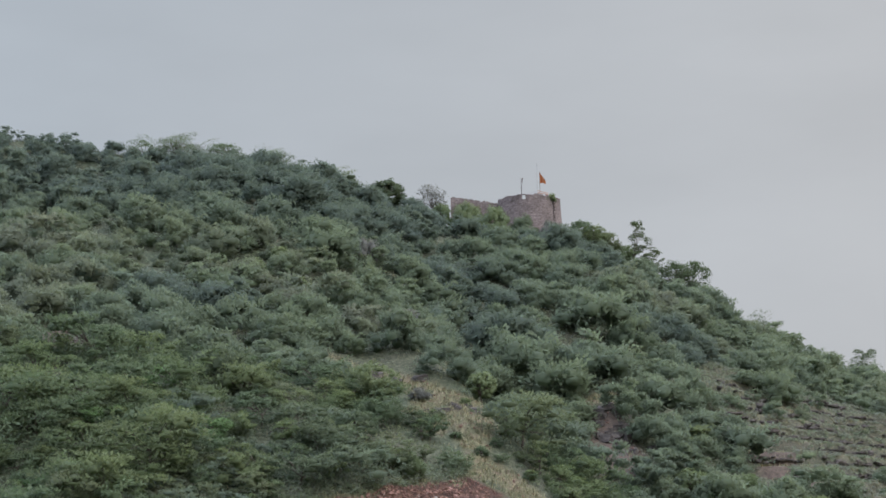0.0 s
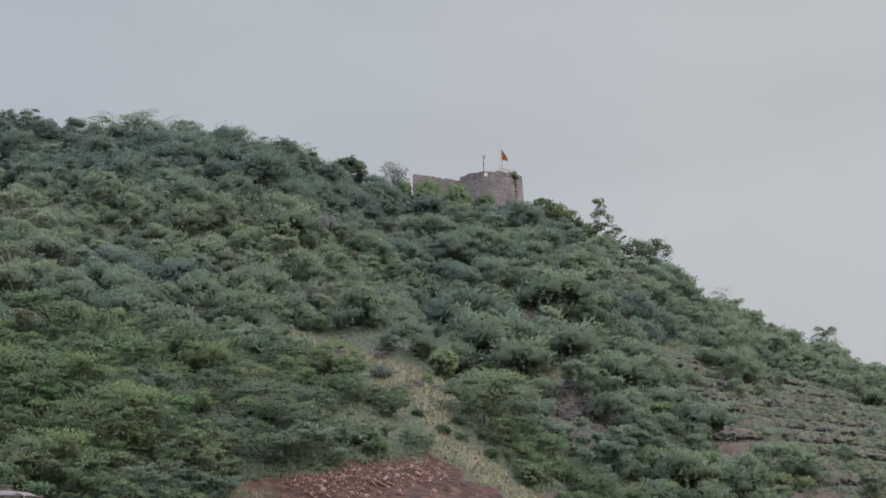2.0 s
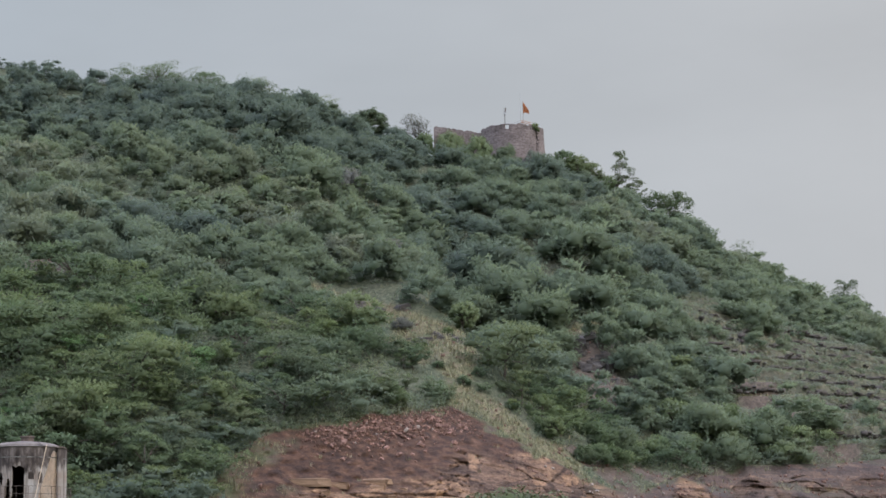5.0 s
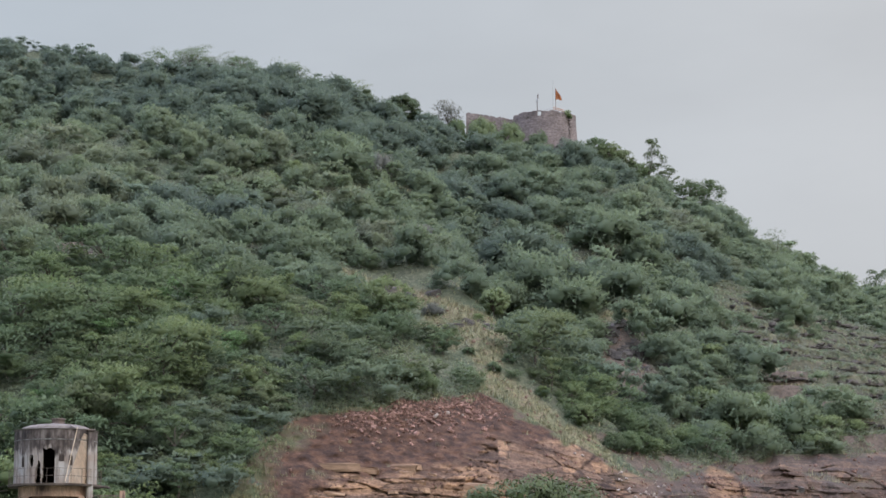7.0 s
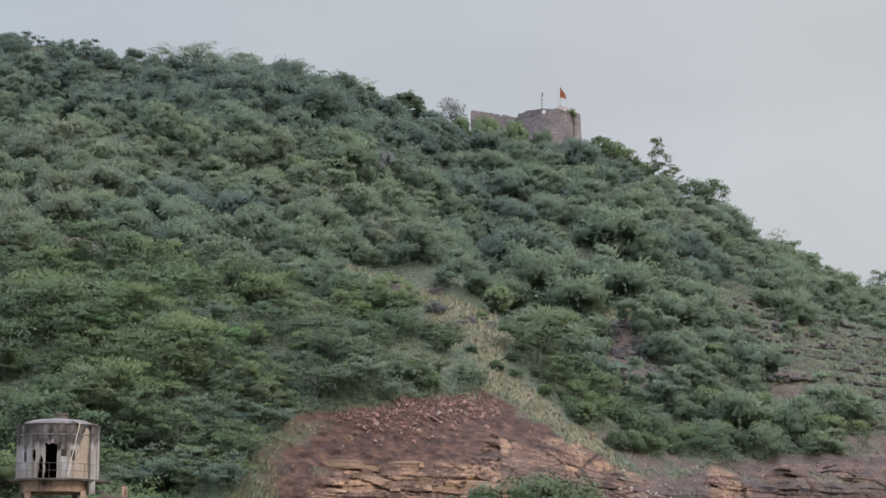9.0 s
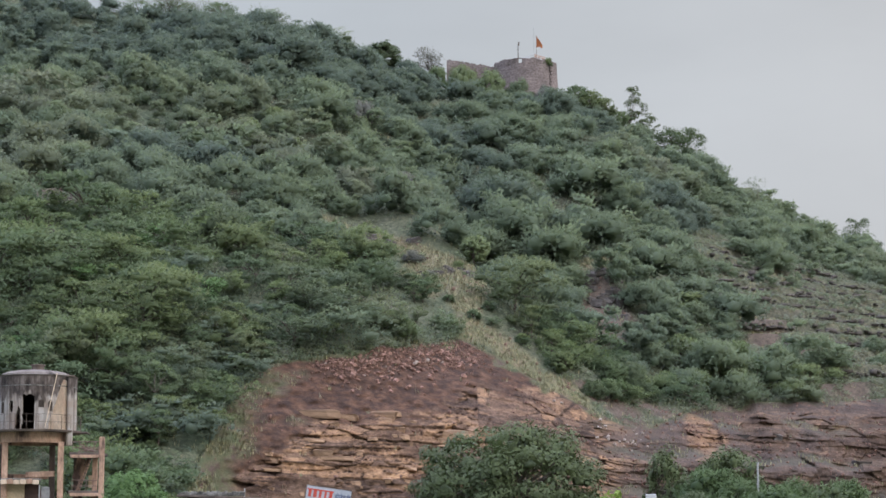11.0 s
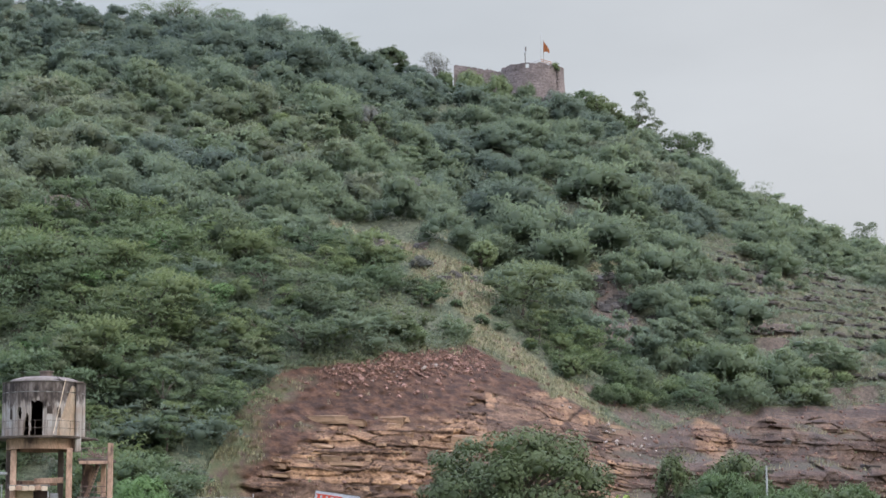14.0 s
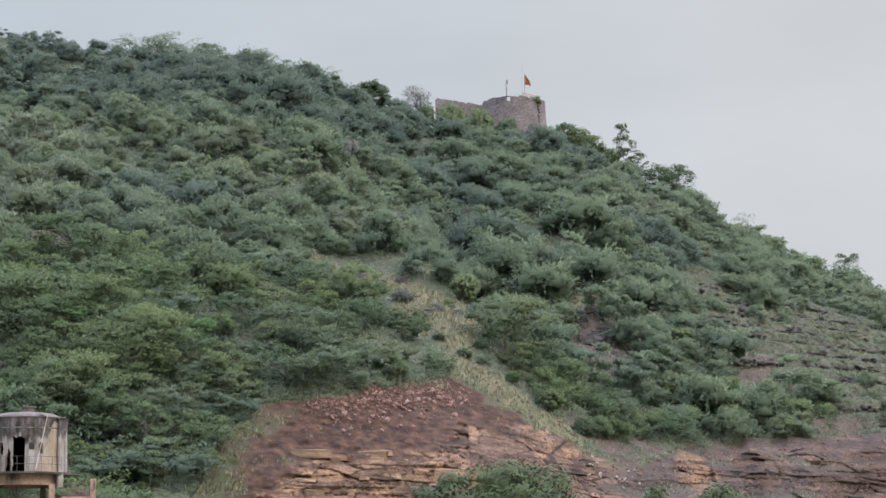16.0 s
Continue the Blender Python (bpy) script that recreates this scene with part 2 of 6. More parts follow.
M_COPING = surface("mouldy_coping", [(0.35, (0.07, 0.066, 0.06)), (0.52, (0.18, 0.172, 0.155)), (0.7, (0.36, 0.35, 0.33))], 2.4, (1, 1, 1.5), 0.95, grain_by=0.4)
M_DARK = surface("dark_brown_door", [(0.3, (0.045, 0.03, 0.026)), (0.7, (0.085, 0.055, 0.045))], 2.0, rough=0.7)
M_STEEL = surface("galvanised_steel", [(0.3, (0.30, 0.31, 0.31)), (0.7, (0.45, 0.46, 0.46))], 4.0, rough=0.5, spec=0.5)
M_RUST = surface("rusty_rail", [(0.3, (0.14, 0.09, 0.07)), (0.7, (0.26, 0.19, 0.16))], 5.0, rough=0.8)
M_PANEL = surface("white_plastic", [(0.3, (0.46, 0.47, 0.48)), (0.7, (0.56, 0.57, 0.58))], 2.0, rough=0.45, spec=0.4)
M_FLAG = surface("saffron_cloth", [(0.3, (0.46, 0.20, 0.09)), (0.7, (0.54, 0.25, 0.12))], 1.5, rough=0.85)
M_BOARD = surface("printed_sign_sheet", [(0.3, (0.38, 0.41, 0.46)), (0.7, (0.50, 0.52, 0.55))], 0.8, rough=0.6)
M_RED = surface("red_sign_paint", [(0.3, (0.50, 0.075, 0.05)), (0.7, (0.58, 0.10, 0.07))], 3.0, rough=0.6)
M_BLUE = surface("dark_blue_sign_paint", [(0.3, (0.035, 0.06, 0.15)), (0.7, (0.05, 0.085, 0.20))], 3.0, rough=0.6)
M_PALEBLUE = surface("pale_blue_sign_paint", [(0.3, (0.20, 0.32, 0.52)), (0.7, (0.26, 0.39, 0.58))], 3.0, rough=0.6)


def tank_material():
    """Old plaster: grey-white, black mould running down from the top edge, a few pinkish bare patches."""
    m, tree, shader = material("streaked_tank_plaster", 0.92, 0.2)
    col = ramp(tree, add_noise(tree, 0.9, 6), [(0.3, (0.34, 0.265, 0.22)), (0.42, (0.34, 0.285, 0.24)), (0.6, (0.42, 0.395, 0.36))])
    n, l = tree.nodes, tree.links
    c, sp = n.new("ShaderNodeTexCoord"), n.new("ShaderNodeSeparateXYZ")
    l.new(c.outputs["Object"], sp.inputs[0])
    runs = add_noise(tree, 2.2, 5, (1, 1, 0.22), 0.65)
    mul, add, rng = n.new("ShaderNodeMath"), n.new("ShaderNodeMath"), n.new("ShaderNodeMapRange")
    mul.operation, add.operation = "MULTIPLY_ADD", "ADD"
    mul.inputs[1].default_value, mul.inputs[2].default_value = 3.2, -1.6
    l.new(runs, mul.inputs[0])
    l.new(sp.outputs[2], add.inputs[0])
    l.new(mul.outputs[0], add.inputs[1])
    rng.inputs[1].default_value, rng.inputs[2].default_value = 1.78, 2.12
    l.new(add.outputs[0], rng.inputs[0])
    mould = ramp(tree, add_noise(tree, 2.6, 6, (1, 1, 0.45), 0.65), [(0.34, (0.05, 0.043, 0.040)), (0.5, (0.105, 0.086, 0.076)), (0.66, (0.21, 0.18, 0.16))])
    col = mix(tree, rng.outputs[0], col, mould)
    streak = ramp(tree, add_noise(tree, 5.0, 5, (1, 1, 0.06)), [(0.36, (0.42, 0.39, 0.37)), (0.52, (1, 1, 1))])
    col = mix(tree, 0.75, col, streak, "MULTIPLY")
    l.new(col, shader.inputs["Base Color"])
    bump(tree, shader, add_noise(tree, 7, 5), 0.3, 0.03)
    return m


M_TANK = tank_material()

# ---- the lie of the land ----
def value_noise(x, y, seed=0):
    """Smooth noise from -1 to 1 on a unit lattice."""
    x, y = np.asarray(x, float), np.asarray(y, float)
    xi, yi = np.floor(x), np.floor(y)
    fx, fy = x - xi, y - yi
    fx, fy = fx * fx * (3 - 2 * fx), fy * fy * (3 - 2 * fy)

    def corner(a, b):
        n = np.sin(a * 127.1 + b * 311.7 + seed * 74.7) * 43758.5453
        return (n - np.floor(n)) * 2 - 1
    low = corner(xi, yi) * (1 - fx) + corner(xi + 1, yi) * fx
    high = corner(xi, yi + 1) * (1 - fx) + corner(xi + 1, yi + 1) * fx
    return low * (1 - fy) + high * fy


def smooth(a, b, v):
    s = np.clip((v - a) / (b - a), 0, 1)
    return s * s * (3 - 2 * s)


RIDGE_X = [-900, -420, -140, -90, -72, -54, -40, -24, -15, -6, 1.5, 11, 19.5, 26, 31, 36, 45, 55, 65, 77, 90, 109, 160, 230, 900]
RIDGE_Z = [2, 60, 102, 99, 95.2, 92.6, 91.2, 88.5, 86.1, 83.2, 80.4, 79.3, 79.4, 78.4, 75.3, 73.4, 69.6, 64.2, 60.0, 55.8, 49.8, 41.4, 19, 2.5, 2]
FOOT_X = [-900, -60, -25, -10, 2, 12, 24, 36, 80, 900]
FOOT_Y = [170, 172, 172, 174, 177, 184, 198, 206, 214, 230]


def ridge_line(x):
    return np.interp(x, [-900, -72, 0, 77, 900], [345, 345, 350, 375, 390])


def base_level(x, y):
    """The valley floor: flat by the road, a low terrace at the foot of the hill."""
    low = 1.2 + 4.0 * smooth(-16.5, -20, x)
    foot = 5.2 - 2.0 * smooth(-16, 6, x)
    return (low * smooth(100, 126, y) + (foot - low) * smooth(140, 172, y)) * smooth(700, 400, np.abs(x))


def hill(x, y):
    x, y = np.asarray(x, float), np.asarray(y, float)
    top = np.interp(x, RIDGE_X, RIDGE_Z)
    foot, crest = np.interp(x, FOOT_X, FOOT_Y), ridge_line(x)
    z0 = base_level(x, y)
    s = (y - foot) / (crest - foot)
    up = np.clip(s, 0, 1) ** 0.9
    z = z0 + np.maximum(top - z0, 0) * up
    z = np.where(s > 1, top - (y - crest) * 0.42, z)
    z = np.maximum(z, np.where(s > 1, 1.0, z))
    on = smooth(0.02, 0.2, s) * smooth(1.02, 0.85, s)
    z = z + on * (2.2 * value_noise(x / 27, y / 44, 1) + 0.9 * value_noise(x / 9, y / 15, 2))
    z = z + smooth(0.0, 0.1, s) * smooth(2.0, 1.0, s) * 0.28 * value_noise(x / 2.6, y / 2.6, 3)
    # a spur that runs down to the quarry, with a gully on its eastern side
    spine = np.interp(y, [212, 219, 229, 246, 262, 300], [13, 9, 5, 1, -6, -14])
    z = z + 2.0 * np.exp(-((x - spine) / 4.5) ** 2) * smooth(220, 232, y) * smooth(285, 255, y)
    z = z - 4.0 * np.exp(-((x - spine - 14) / 7.0) ** 2) * smooth(224, 240, y) * smooth(330, 280, y)
    # a shoulder with a steep rock front east of the spur
    z = z + 2.4 * np.exp(-((x - 20) / 3.6) ** 2) * smooth(253.5, 257.5, y) * smooth(278, 262, y)
    # narrow terraces of bedded rock on the eastern flank
    step = 2.3
    q = z / step + 0.35 * value_noise(x / 14, y / 30, 4)
    fr = q - np.floor(q)
    ledge = (np.floor(q) + smooth(0.62, 0.95, fr) - q) * step
    east = smooth(27, 42, x) * smooth(0.0, 0.08, s) * smooth(0.85, 0.6, s)
    return z + ledge * 0.95 * east


# ---- building helpers ----
def grid_faces(nu, nv):
    """Quads of a sheet of nu by nv points."""
    i, j = np.meshgrid(np.arange(nu - 1), np.arange(nv - 1), indexing="ij")
    a = (i * nv + j).ravel()
    return np.stack([a, a + nv, a + nv + 1, a + 1], 1)


def raw_mesh(name, verts, faces, mat, smooth_shade=False, normals=None, **values):
    """A mesh from arrays; values: numbers for each vertex."""
    me = bpy.data.meshes.new(name)
    verts, faces = np.asarray(verts, np.float32), np.asarray(faces, np.int32)
    k = faces.shape[1]
    me.vertices.add(len(verts))
    me.vertices.foreach_set("co", verts.ravel())
    me.loops.add(faces.size)
    me.loops.foreach_set("vertex_index", faces.ravel())
    me.polygons.add(len(faces))
    me.polygons.foreach_set("loop_start", np.arange(0, faces.size, k, dtype=np.int32))
    if smooth_shade:
        me.polygons.foreach_set("use_smooth", np.ones(len(faces), bool))
    for key, v in values.items():
        me.attributes.new(key, "FLOAT", "POINT").data.foreach_set("value", np.asarray(v, np.float32))
    me.update(calc_edges=True)
    if normals is not None:
        me.normals_split_custom_set_from_vertices(np.asarray(normals, np.float32))
    me.materials.append(mat)
    return me


def part(name, bm, mat, parent, label=""):
    """One bmesh as one mesh object under a thing or a part."""
    me = bpy.data.meshes.new(name)
    bm.to_mesh(me)
    bm.free()
    me.materials.append(mat)
    ob = new(name, me)
    ob.parent = parent
    return tagged(ob, label)


def box(size, at=(0, 0, 0), turn=(0, 0, 0), bevel=0.02):
    """A bevelled block: its size and centre."""
    bm = bmesh.new()
    bmesh.ops.create_cube(bm, size=1)
    bmesh.ops.scale(bm, vec=size, verts=bm.verts)
    if bevel:
        bmesh.ops.bevel(bm, geom=bm.edges[:], offset=min(bevel, min(size) * 0.3), segments=1, affect="EDGES")
    bmesh.ops.transform(bm, matrix=pose(*at, *turn), verts=bm.verts)
    return bm


def rod(a, b, r, r2=None, sides=8):
    """A round bar from a to b."""
    bm = bmesh.new()
    a, b = Vector(a), Vector(b)
    bmesh.ops.create_cone(bm, cap_ends=True, segments=sides, radius1=r, radius2=r if r2 is None else r2, depth=(b - a).length)
    turn = (b - a).to_track_quat("Z", "Y").to_matrix().to_4x4()
    bmesh.ops.transform(bm, matrix=Matrix.Translation((a + b) / 2) @ turn, verts=bm.verts)
    return bm


def join(*meshes):
    """Several bmeshes of one part as one."""
    out = bmesh.new()
    for bm in meshes:
        me = bpy.data.meshes.new("tmp")
        bm.to_mesh(me)
        bm.free()
        out.from_mesh(me)
        bpy.data.meshes.remove(me)
    return out


def empty(name, at, turn=0):
    ob = new(name)
    ob.matrix_world = pose(*at, 0, 0, turn)
    return ob


# ---- ground and hill ----
LIP_X = [-20.6, -20.2, -19.1, -17.8, -15.3, -11.9, -8.0, -4.6, -1.0, 2.6, 6.5, 10.9, 15.4, 20.6, 28.0, 34.9, 41.0, 44.6, 49.7, 55.1, 61.2, 75]
LIP_Y = [174.6, 176, 184.5, 193.5, 199.5, 201.8, 204.0, 208.4, 213.5, 217.3, 216.8, 214.8, 215, 217.5, 231.8, 237.8, 239.2, 241.4, 244.4, 248, 251.8, 262]
TOE_X = [-20.6, -18, -10, 4, 12, 20, 30, 45, 75]
TOE_Y = [174, 182, 187, 190, 193, 200, 210, 217, 240]


def toe_and_lip(x):
    return np.interp(x, TOE_X, TOE_Y), np.interp(x, LIP_X, LIP_Y)


def face_profile(a):
    """How far back the cut lies at the height a (both 0 to 1): steep beds below, slumped earth above."""
    return np.interp(a, [0, 0.55, 1], [0, 0.42, 1])


def cut_height(x, y):
    toe, lip = toe_and_lip(x)
    low, high = base_level(x, toe), hill(x, lip)
    a = np.interp((y - toe) / np.maximum(lip - toe, 0.1), [0, 0.42, 1], [0, 0.55, 1])
    return low + (high - low) * a


def ground_height(x, y):
    """The hill with the quarry taken out."""
    h = hill(x, y)
    toe, lip = toe_and_lip(x)
    cut = (x > LIP_X[0]) & (x < LIP_X[-1]) & (y < lip + 0.3) & (y > 140)
    return np.where(cut, np.minimum(h, np.maximum(cut_height(x, y) - 1.3, base_level(x, y) - 0.3)), h)


def axis(fine_a, fine_b, step, far_a, far_b):
    mid = np.arange(fine_a, fine_b + step / 2, step)
    up, down, d = [], [], step
    v, w = fine_b, fine_a
    while v < far_b or w > far_a:
        d *= 1.22
        v, w = v + d, w - d
        up.append(v)
        down.append(w)
    return np.concatenate([down[::-1], mid, up])


gx, gy = axis(-84, 92, 0.8, -2500, 2500), axis(168, 384, 0.8, -2500, 2500)
GX, GY = np.meshgrid(gx, gy, indexing="ij")
GZ = ground_height(GX, GY)


def spots(x, y, places):
    """1 inside soft ellipses (x, y, half-width, half-depth) with torn edges."""
    total = np.zeros_like(np.asarray(x, float))
    for px, py, rx, ry in places:
        d = np.hypot((x - px) / rx, (y - py) / ry) + 0.35 * value_noise(x / 2.2, y / 3.0, 8)
        total = np.maximum(total, smooth(1.1, 0.75, d))
    return total


BARE = [(-43.5, 241, 2.6, 5), (40.8, 262, 3.2, 12), (19.4, 252.5, 4.6, 7), (45, 245, 5, 3), (24, 227, 4, 3), (31, 235, 5, 2.5), (39, 238, 5, 2), (46, 240, 5, 3), (18, 221, 4, 3.5)]
GRASSY = [(20.4, 262.5, 2.8, 3.6), (0.6, 238.5, 3.6, 5.5), (-1.6, 242.5, 3.0, 4), (3.2, 234, 2.6, 4.5), (-0.8, 229, 2.0, 3.2), (-4.2, 245.5, 2.2, 3), (-8.0, 246, 2.4, 2.2), (-12.0, 248.5, 2.6, 2.2), (4.2, 221, 2.6, 3.6), (6.8, 220, 2.2, 3), (3.6, 227, 1.8, 3.5), (9, 218.5, 2.2, 3.2), (11.4, 217.2, 1.8, 2.6), (13.6, 217.6, 1.7, 2.4), (-1.8, 236, 2.2, 4), (1.8, 231, 2.6, 4.5)]


def bareness(x, y):
    return spots(x, y, BARE)


def grassiness(x, y):
    return spots(x, y, GRASSY)


# the steps of the eastern terraces show rock, their treads dry grass
TERRACED = smooth(28, 42, GX) * smooth(335, 300, GY) * smooth(205, 220, GY)
RISER = smooth(0.5, 0.85, np.gradient(GZ, axis=1) / np.maximum(np.gradient(GY, axis=1), 0.01))
tagged(new("ground", raw_mesh("ground", np.stack([GX, GY, GZ], -1).reshape(-1, 3), grid_faces(len(gx), len(gy)), M_GROUND, True,
    bare=np.maximum(bareness(GX, GY), TERRACED * (0.03 + 0.3 * RISER)).ravel(), grassy=np.maximum(grassiness(GX, GY), 0.7 * TERRACED * (1 - RISER) * (1 - bareness(GX, GY))).ravel())),
    "scrub-covered stony hillside above a flat valley floor", "hillside", kind="structure")


# ---- the quarry face ----
def hash01(a, b=0.0):
    n = np.sin(np.asarray(a) * 91.7 + np.asarray(b) * 47.3) * 43758.5453
    return n - np.floor(n)


def cells(u, w):
    """Angular blocks: the distance to the nearest and the second centre, and the block's own number."""
    first, second, joint = np.full(u.shape, 9.0), np.full(u.shape, 9.0), np.zeros(u.shape)
    for di in (-1, 0, 1):
        for dj in (-1, 0, 1):
            ci, cj = np.floor(u) + di, np.floor(w) + dj
            d = np.hypot(u - ci - hash01(ci * 1.3, cj * 2.1), (w - cj - 0.15 - 0.7 * hash01(ci * 3.7 + 1, cj * 0.9)) * 1.25)
            closer = d < first
            second = np.where(closer, first, np.minimum(second, d))
            joint = np.where(closer, ci * 17 + cj * 5.3, joint)
            first = np.minimum(first, d)
    return first, second, joint


def quarry_face():
    xs = np.arange(-20.6, 59, 0.13)
    a = np.linspace(-0.05, 1, 210)
    X, A = np.meshgrid(xs, a, indexing="ij")
    toe, lip = toe_and_lip(X)
    low, high = base_level(X, toe), hill(X, lip)
    Z = low + (high - low) * A
    Y = toe + (lip - toe) * face_profile(A)
    # what each stretch is made of
    boundary = np.interp(X, [-21, -17, -12, -4, 2, 4.5, 7, 9.5, 12, 80], [0.22, 0.32, 0.53, 0.60, 0.65, 0.72, 0.80, 0.90, 1.12, 1.3]) + 0.05 * value_noise(X / 2.5, 0 * X, 21) + 0.05 * value_noise(X / 0.9, Z / 0.6, 41)
    earth = smooth(-0.03, 0.05, A - boundary)
    grassy = np.maximum(smooth(-13.0, -19.0, X + 4.2 * value_noise(X / 2, Z / 1.5, 22)), smooth(0.985, 1.01, A + 0.05 * value_noise(X / 1.5, Z, 27)))
    far = smooth(14, 21, X)
    grassy = np.maximum(grassy, 0.9 * far * smooth(0.12, 0.45, value_noise(X / 4.5, Z / 1.6, 34) + 0.9 * (A - 0.72)))
    earth = np.maximum(earth, 0.35 * far * smooth(0.0, 0.4, value_noise(X / 6, Z / 3, 35)))
    # beds, each set back by its own amount, broken by joints
    nose = smooth(2, 6, X) * smooth(18, 13, X) * smooth(0.3, 0.5, A)
    bedz = Z + 0.10 * value_noise(X / 1.6, Z / 1.2, 37) + 0.035 * X + 0.14 * np.clip(X - 3, 0, 14) + 0.35 * value_noise(X / 9, Z / 5, 23)
    bedz = np.where(nose > 0.5, bedz * 0.55, bedz)
    edges = np.cumsum(0.26 + 1.35 * hash01(np.arange(90) * 1.37) ** 1.7)
    bed = np.searchsorted(edges, np.clip(bedz, 0, 40))
    u, w = (X + 0.3 * value_noise(X / 1.1, Z / 0.7, 28)) / (3.3 + 0.8 * (nose > 0.5)), bedz / (0.56 + 0.45 * (nose > 0.5))
    first, second, joint = cells(u, w)
    crack = smooth(0.09, 0.02, second - first) * smooth(-0.25, 0.2, value_noise(X / 2.6, Z / 1.4, 40))
    group = np.floor(bedz / 2.3 + 0.4 * value_noise(X / 5, Z / 4, 29))
    broken = smooth(-0.35, 0.35, value_noise(X / 4.5, Z / 2.2, 30))
    setback = 0.25 * crack + 0.5 * hash01(bed, 1) + 0.55 * hash01(group, 2) + (0.3 + 0.7 * broken) * (0.85 - 0.1 * far) * hash01(joint, 0.5) * (hash01(joint, 9.5) > 0.25)
    block = 0.6 * hash01(joint + 0.3, 2.2) + 0.4 * hash01(bed, 7)
    block = np.where(nose > 0.5, 0.20 + 0.52 * block, block)
    # the blocks are split into smaller pieces, some fallen away
    near_chip, next_chip, chip = cells((X + 0.25 * value_noise(X / 0.8, Z / 0.5, 43)) / 0.95 + 40, bedz / (0.42 + 0.25 * (nose > 0.5)) + 60)
    split = smooth(-0.2, 0.15, value_noise(X / 2.2, Z / 1.3, 42)) * (1 - 0.6 * far)
    setback = setback + split * (0.34 * hash01(chip, 3.1) - 0.12 + 0.14 * smooth(0.14, 0.03, next_chip - near_chip))
    block = np.clip(block + split * (0.62 * hash01(chip, 5.7) - 0.33), 0.03, 1)
    block = np.where((next_chip - near_chip < 0.07) & (split > 0.5) & (hash01(chip, 8.3) > 0.35), 0.10, block)
    # dirt and painted crevice shade darken the joints and the feet of the beds
    seam = (bedz - np.concatenate([[0], edges])[bed] < 0.12) & (hash01(joint, bed + 6.5) > 0.52)
    block = np.where((crack > 0.4) | seam, 0.02, block)
    # benches of the eastern wing: upright faces, dirt ledges between them
    stretch = np.floor((X + 2.0 * value_noise(X / 5, Z / 3, 32)) / 7.5)
    tall = 3.9
    lift = (Z + 0.02 * X) / tall + 0.55 * hash01(stretch, 4) + 0.18 * value_noise(X / 3, 0 * X, 33)
    part_up = lift - np.floor(lift)
    lean = (lip - toe) / np.maximum(high - low, 1.0) * tall
    Y = Y + far * lean * (smooth(0.55, 0.98, part_up) - part_up) * 0.6 * np.clip((1 - A) * 5, 0, 1)
    ledge = far * smooth(0.66, 0.74, part_up) * smooth(1.0, 0.95, part_up)
    grassy = np.maximum(grassy * (1 - 0.8 * far * (1 - ledge)), 0.85 * ledge)
    rock = (1 - earth) * (1 - 0.75 * grassy)
    # one fresh buff face and a stretch of big dark blocks on the eastern wing
    fresh, sooty = spots(X, Z, [(27.5, 15.5, 2.8, 3.0)]), spots(X, Z, [(35, 16.0, 3.5, 2.2), (47.5, 15.0, 6.5, 3.6)])
    block = np.where((fresh > 0.5) & (block > 0.03), 0.46 + 0.36 * block, np.where(sooty > 0.5, 0.25 * block, block))
    shade_far = far * (1 - 0.85 * np.maximum(fresh, sooty))
    rock = np.maximum(rock * (1 - 0.2 * far), np.maximum(fresh, sooty))
    earth = earth * (1 - 0.9 * np.maximum(fresh, sooty))
    grassy = grassy * (1 - 0.9 * np.maximum(fresh, sooty))
    worn = spots(X, Z, [(-13.5, 7.2, 7.5, 2.6)])
    rock, block = rock * (1 - 0.8 * worn), np.where(worn > 0.4, 0.25 + 0.25 * block, block)
    rough = 0.13 * value_noise(X / 1.3, Z / 0.7, 24) + 0.12 * value_noise(X / 0.45, Z / 0.35, 25)
    rough = rough + earth * (1 - far) * (0.22 * value_noise(X / 0.8, Z / 0.45, 44) + 0.32 * value_noise(X / 0.9, Z / 3.5, 45))
    Y = Y + rock * (setback - 0.75) * np.clip((1 - A) * 8, 0, 1) + rough * np.clip((1 - A) * 10, 0, 1)
    Y = Y + 1.0 * value_noise(X / 6, Z / 6, 26) * np.clip((1 - A) * 4, 0, 1)
    # last rows lie back on the hill
    back = np.array([0.5, 1.2])
    Xb = np.repeat(xs[:, None], 2, 1)
    Yb = toe_and_lip(Xb)[1] + back
    Zb = hill(Xb, Yb) + np.array([0.06, -0.25])
    last = (np.zeros_like(Xb), np.ones_like(Xb), np.zeros_like(Xb), np.zeros_like(Xb))
    X, Y, Z = (np.concatenate(p, 1) for p in ((X, Xb), (Y, Yb), (Z, Zb)))
    earth, grassy, far, block = (np.concatenate(p, 1) for p in zip((earth, grassy, 0.68 * shade_far, block), last))
    me = raw_mesh("quarry_face", np.stack([X, Y, Z], -1).reshape(-1, 3), grid_faces(*X.shape), M_QUARRY, False, earth=earth.ravel(), grassy=grassy.ravel(), far=far.ravel(), block=block.ravel())
    return tagged(new("quarry_face", me), "cut face of bedded buff sandstone under red earth and rubble", "quarry face", kind="structure"), (X, Y, Z, earth, grassy)


face, FACE = quarry_face()


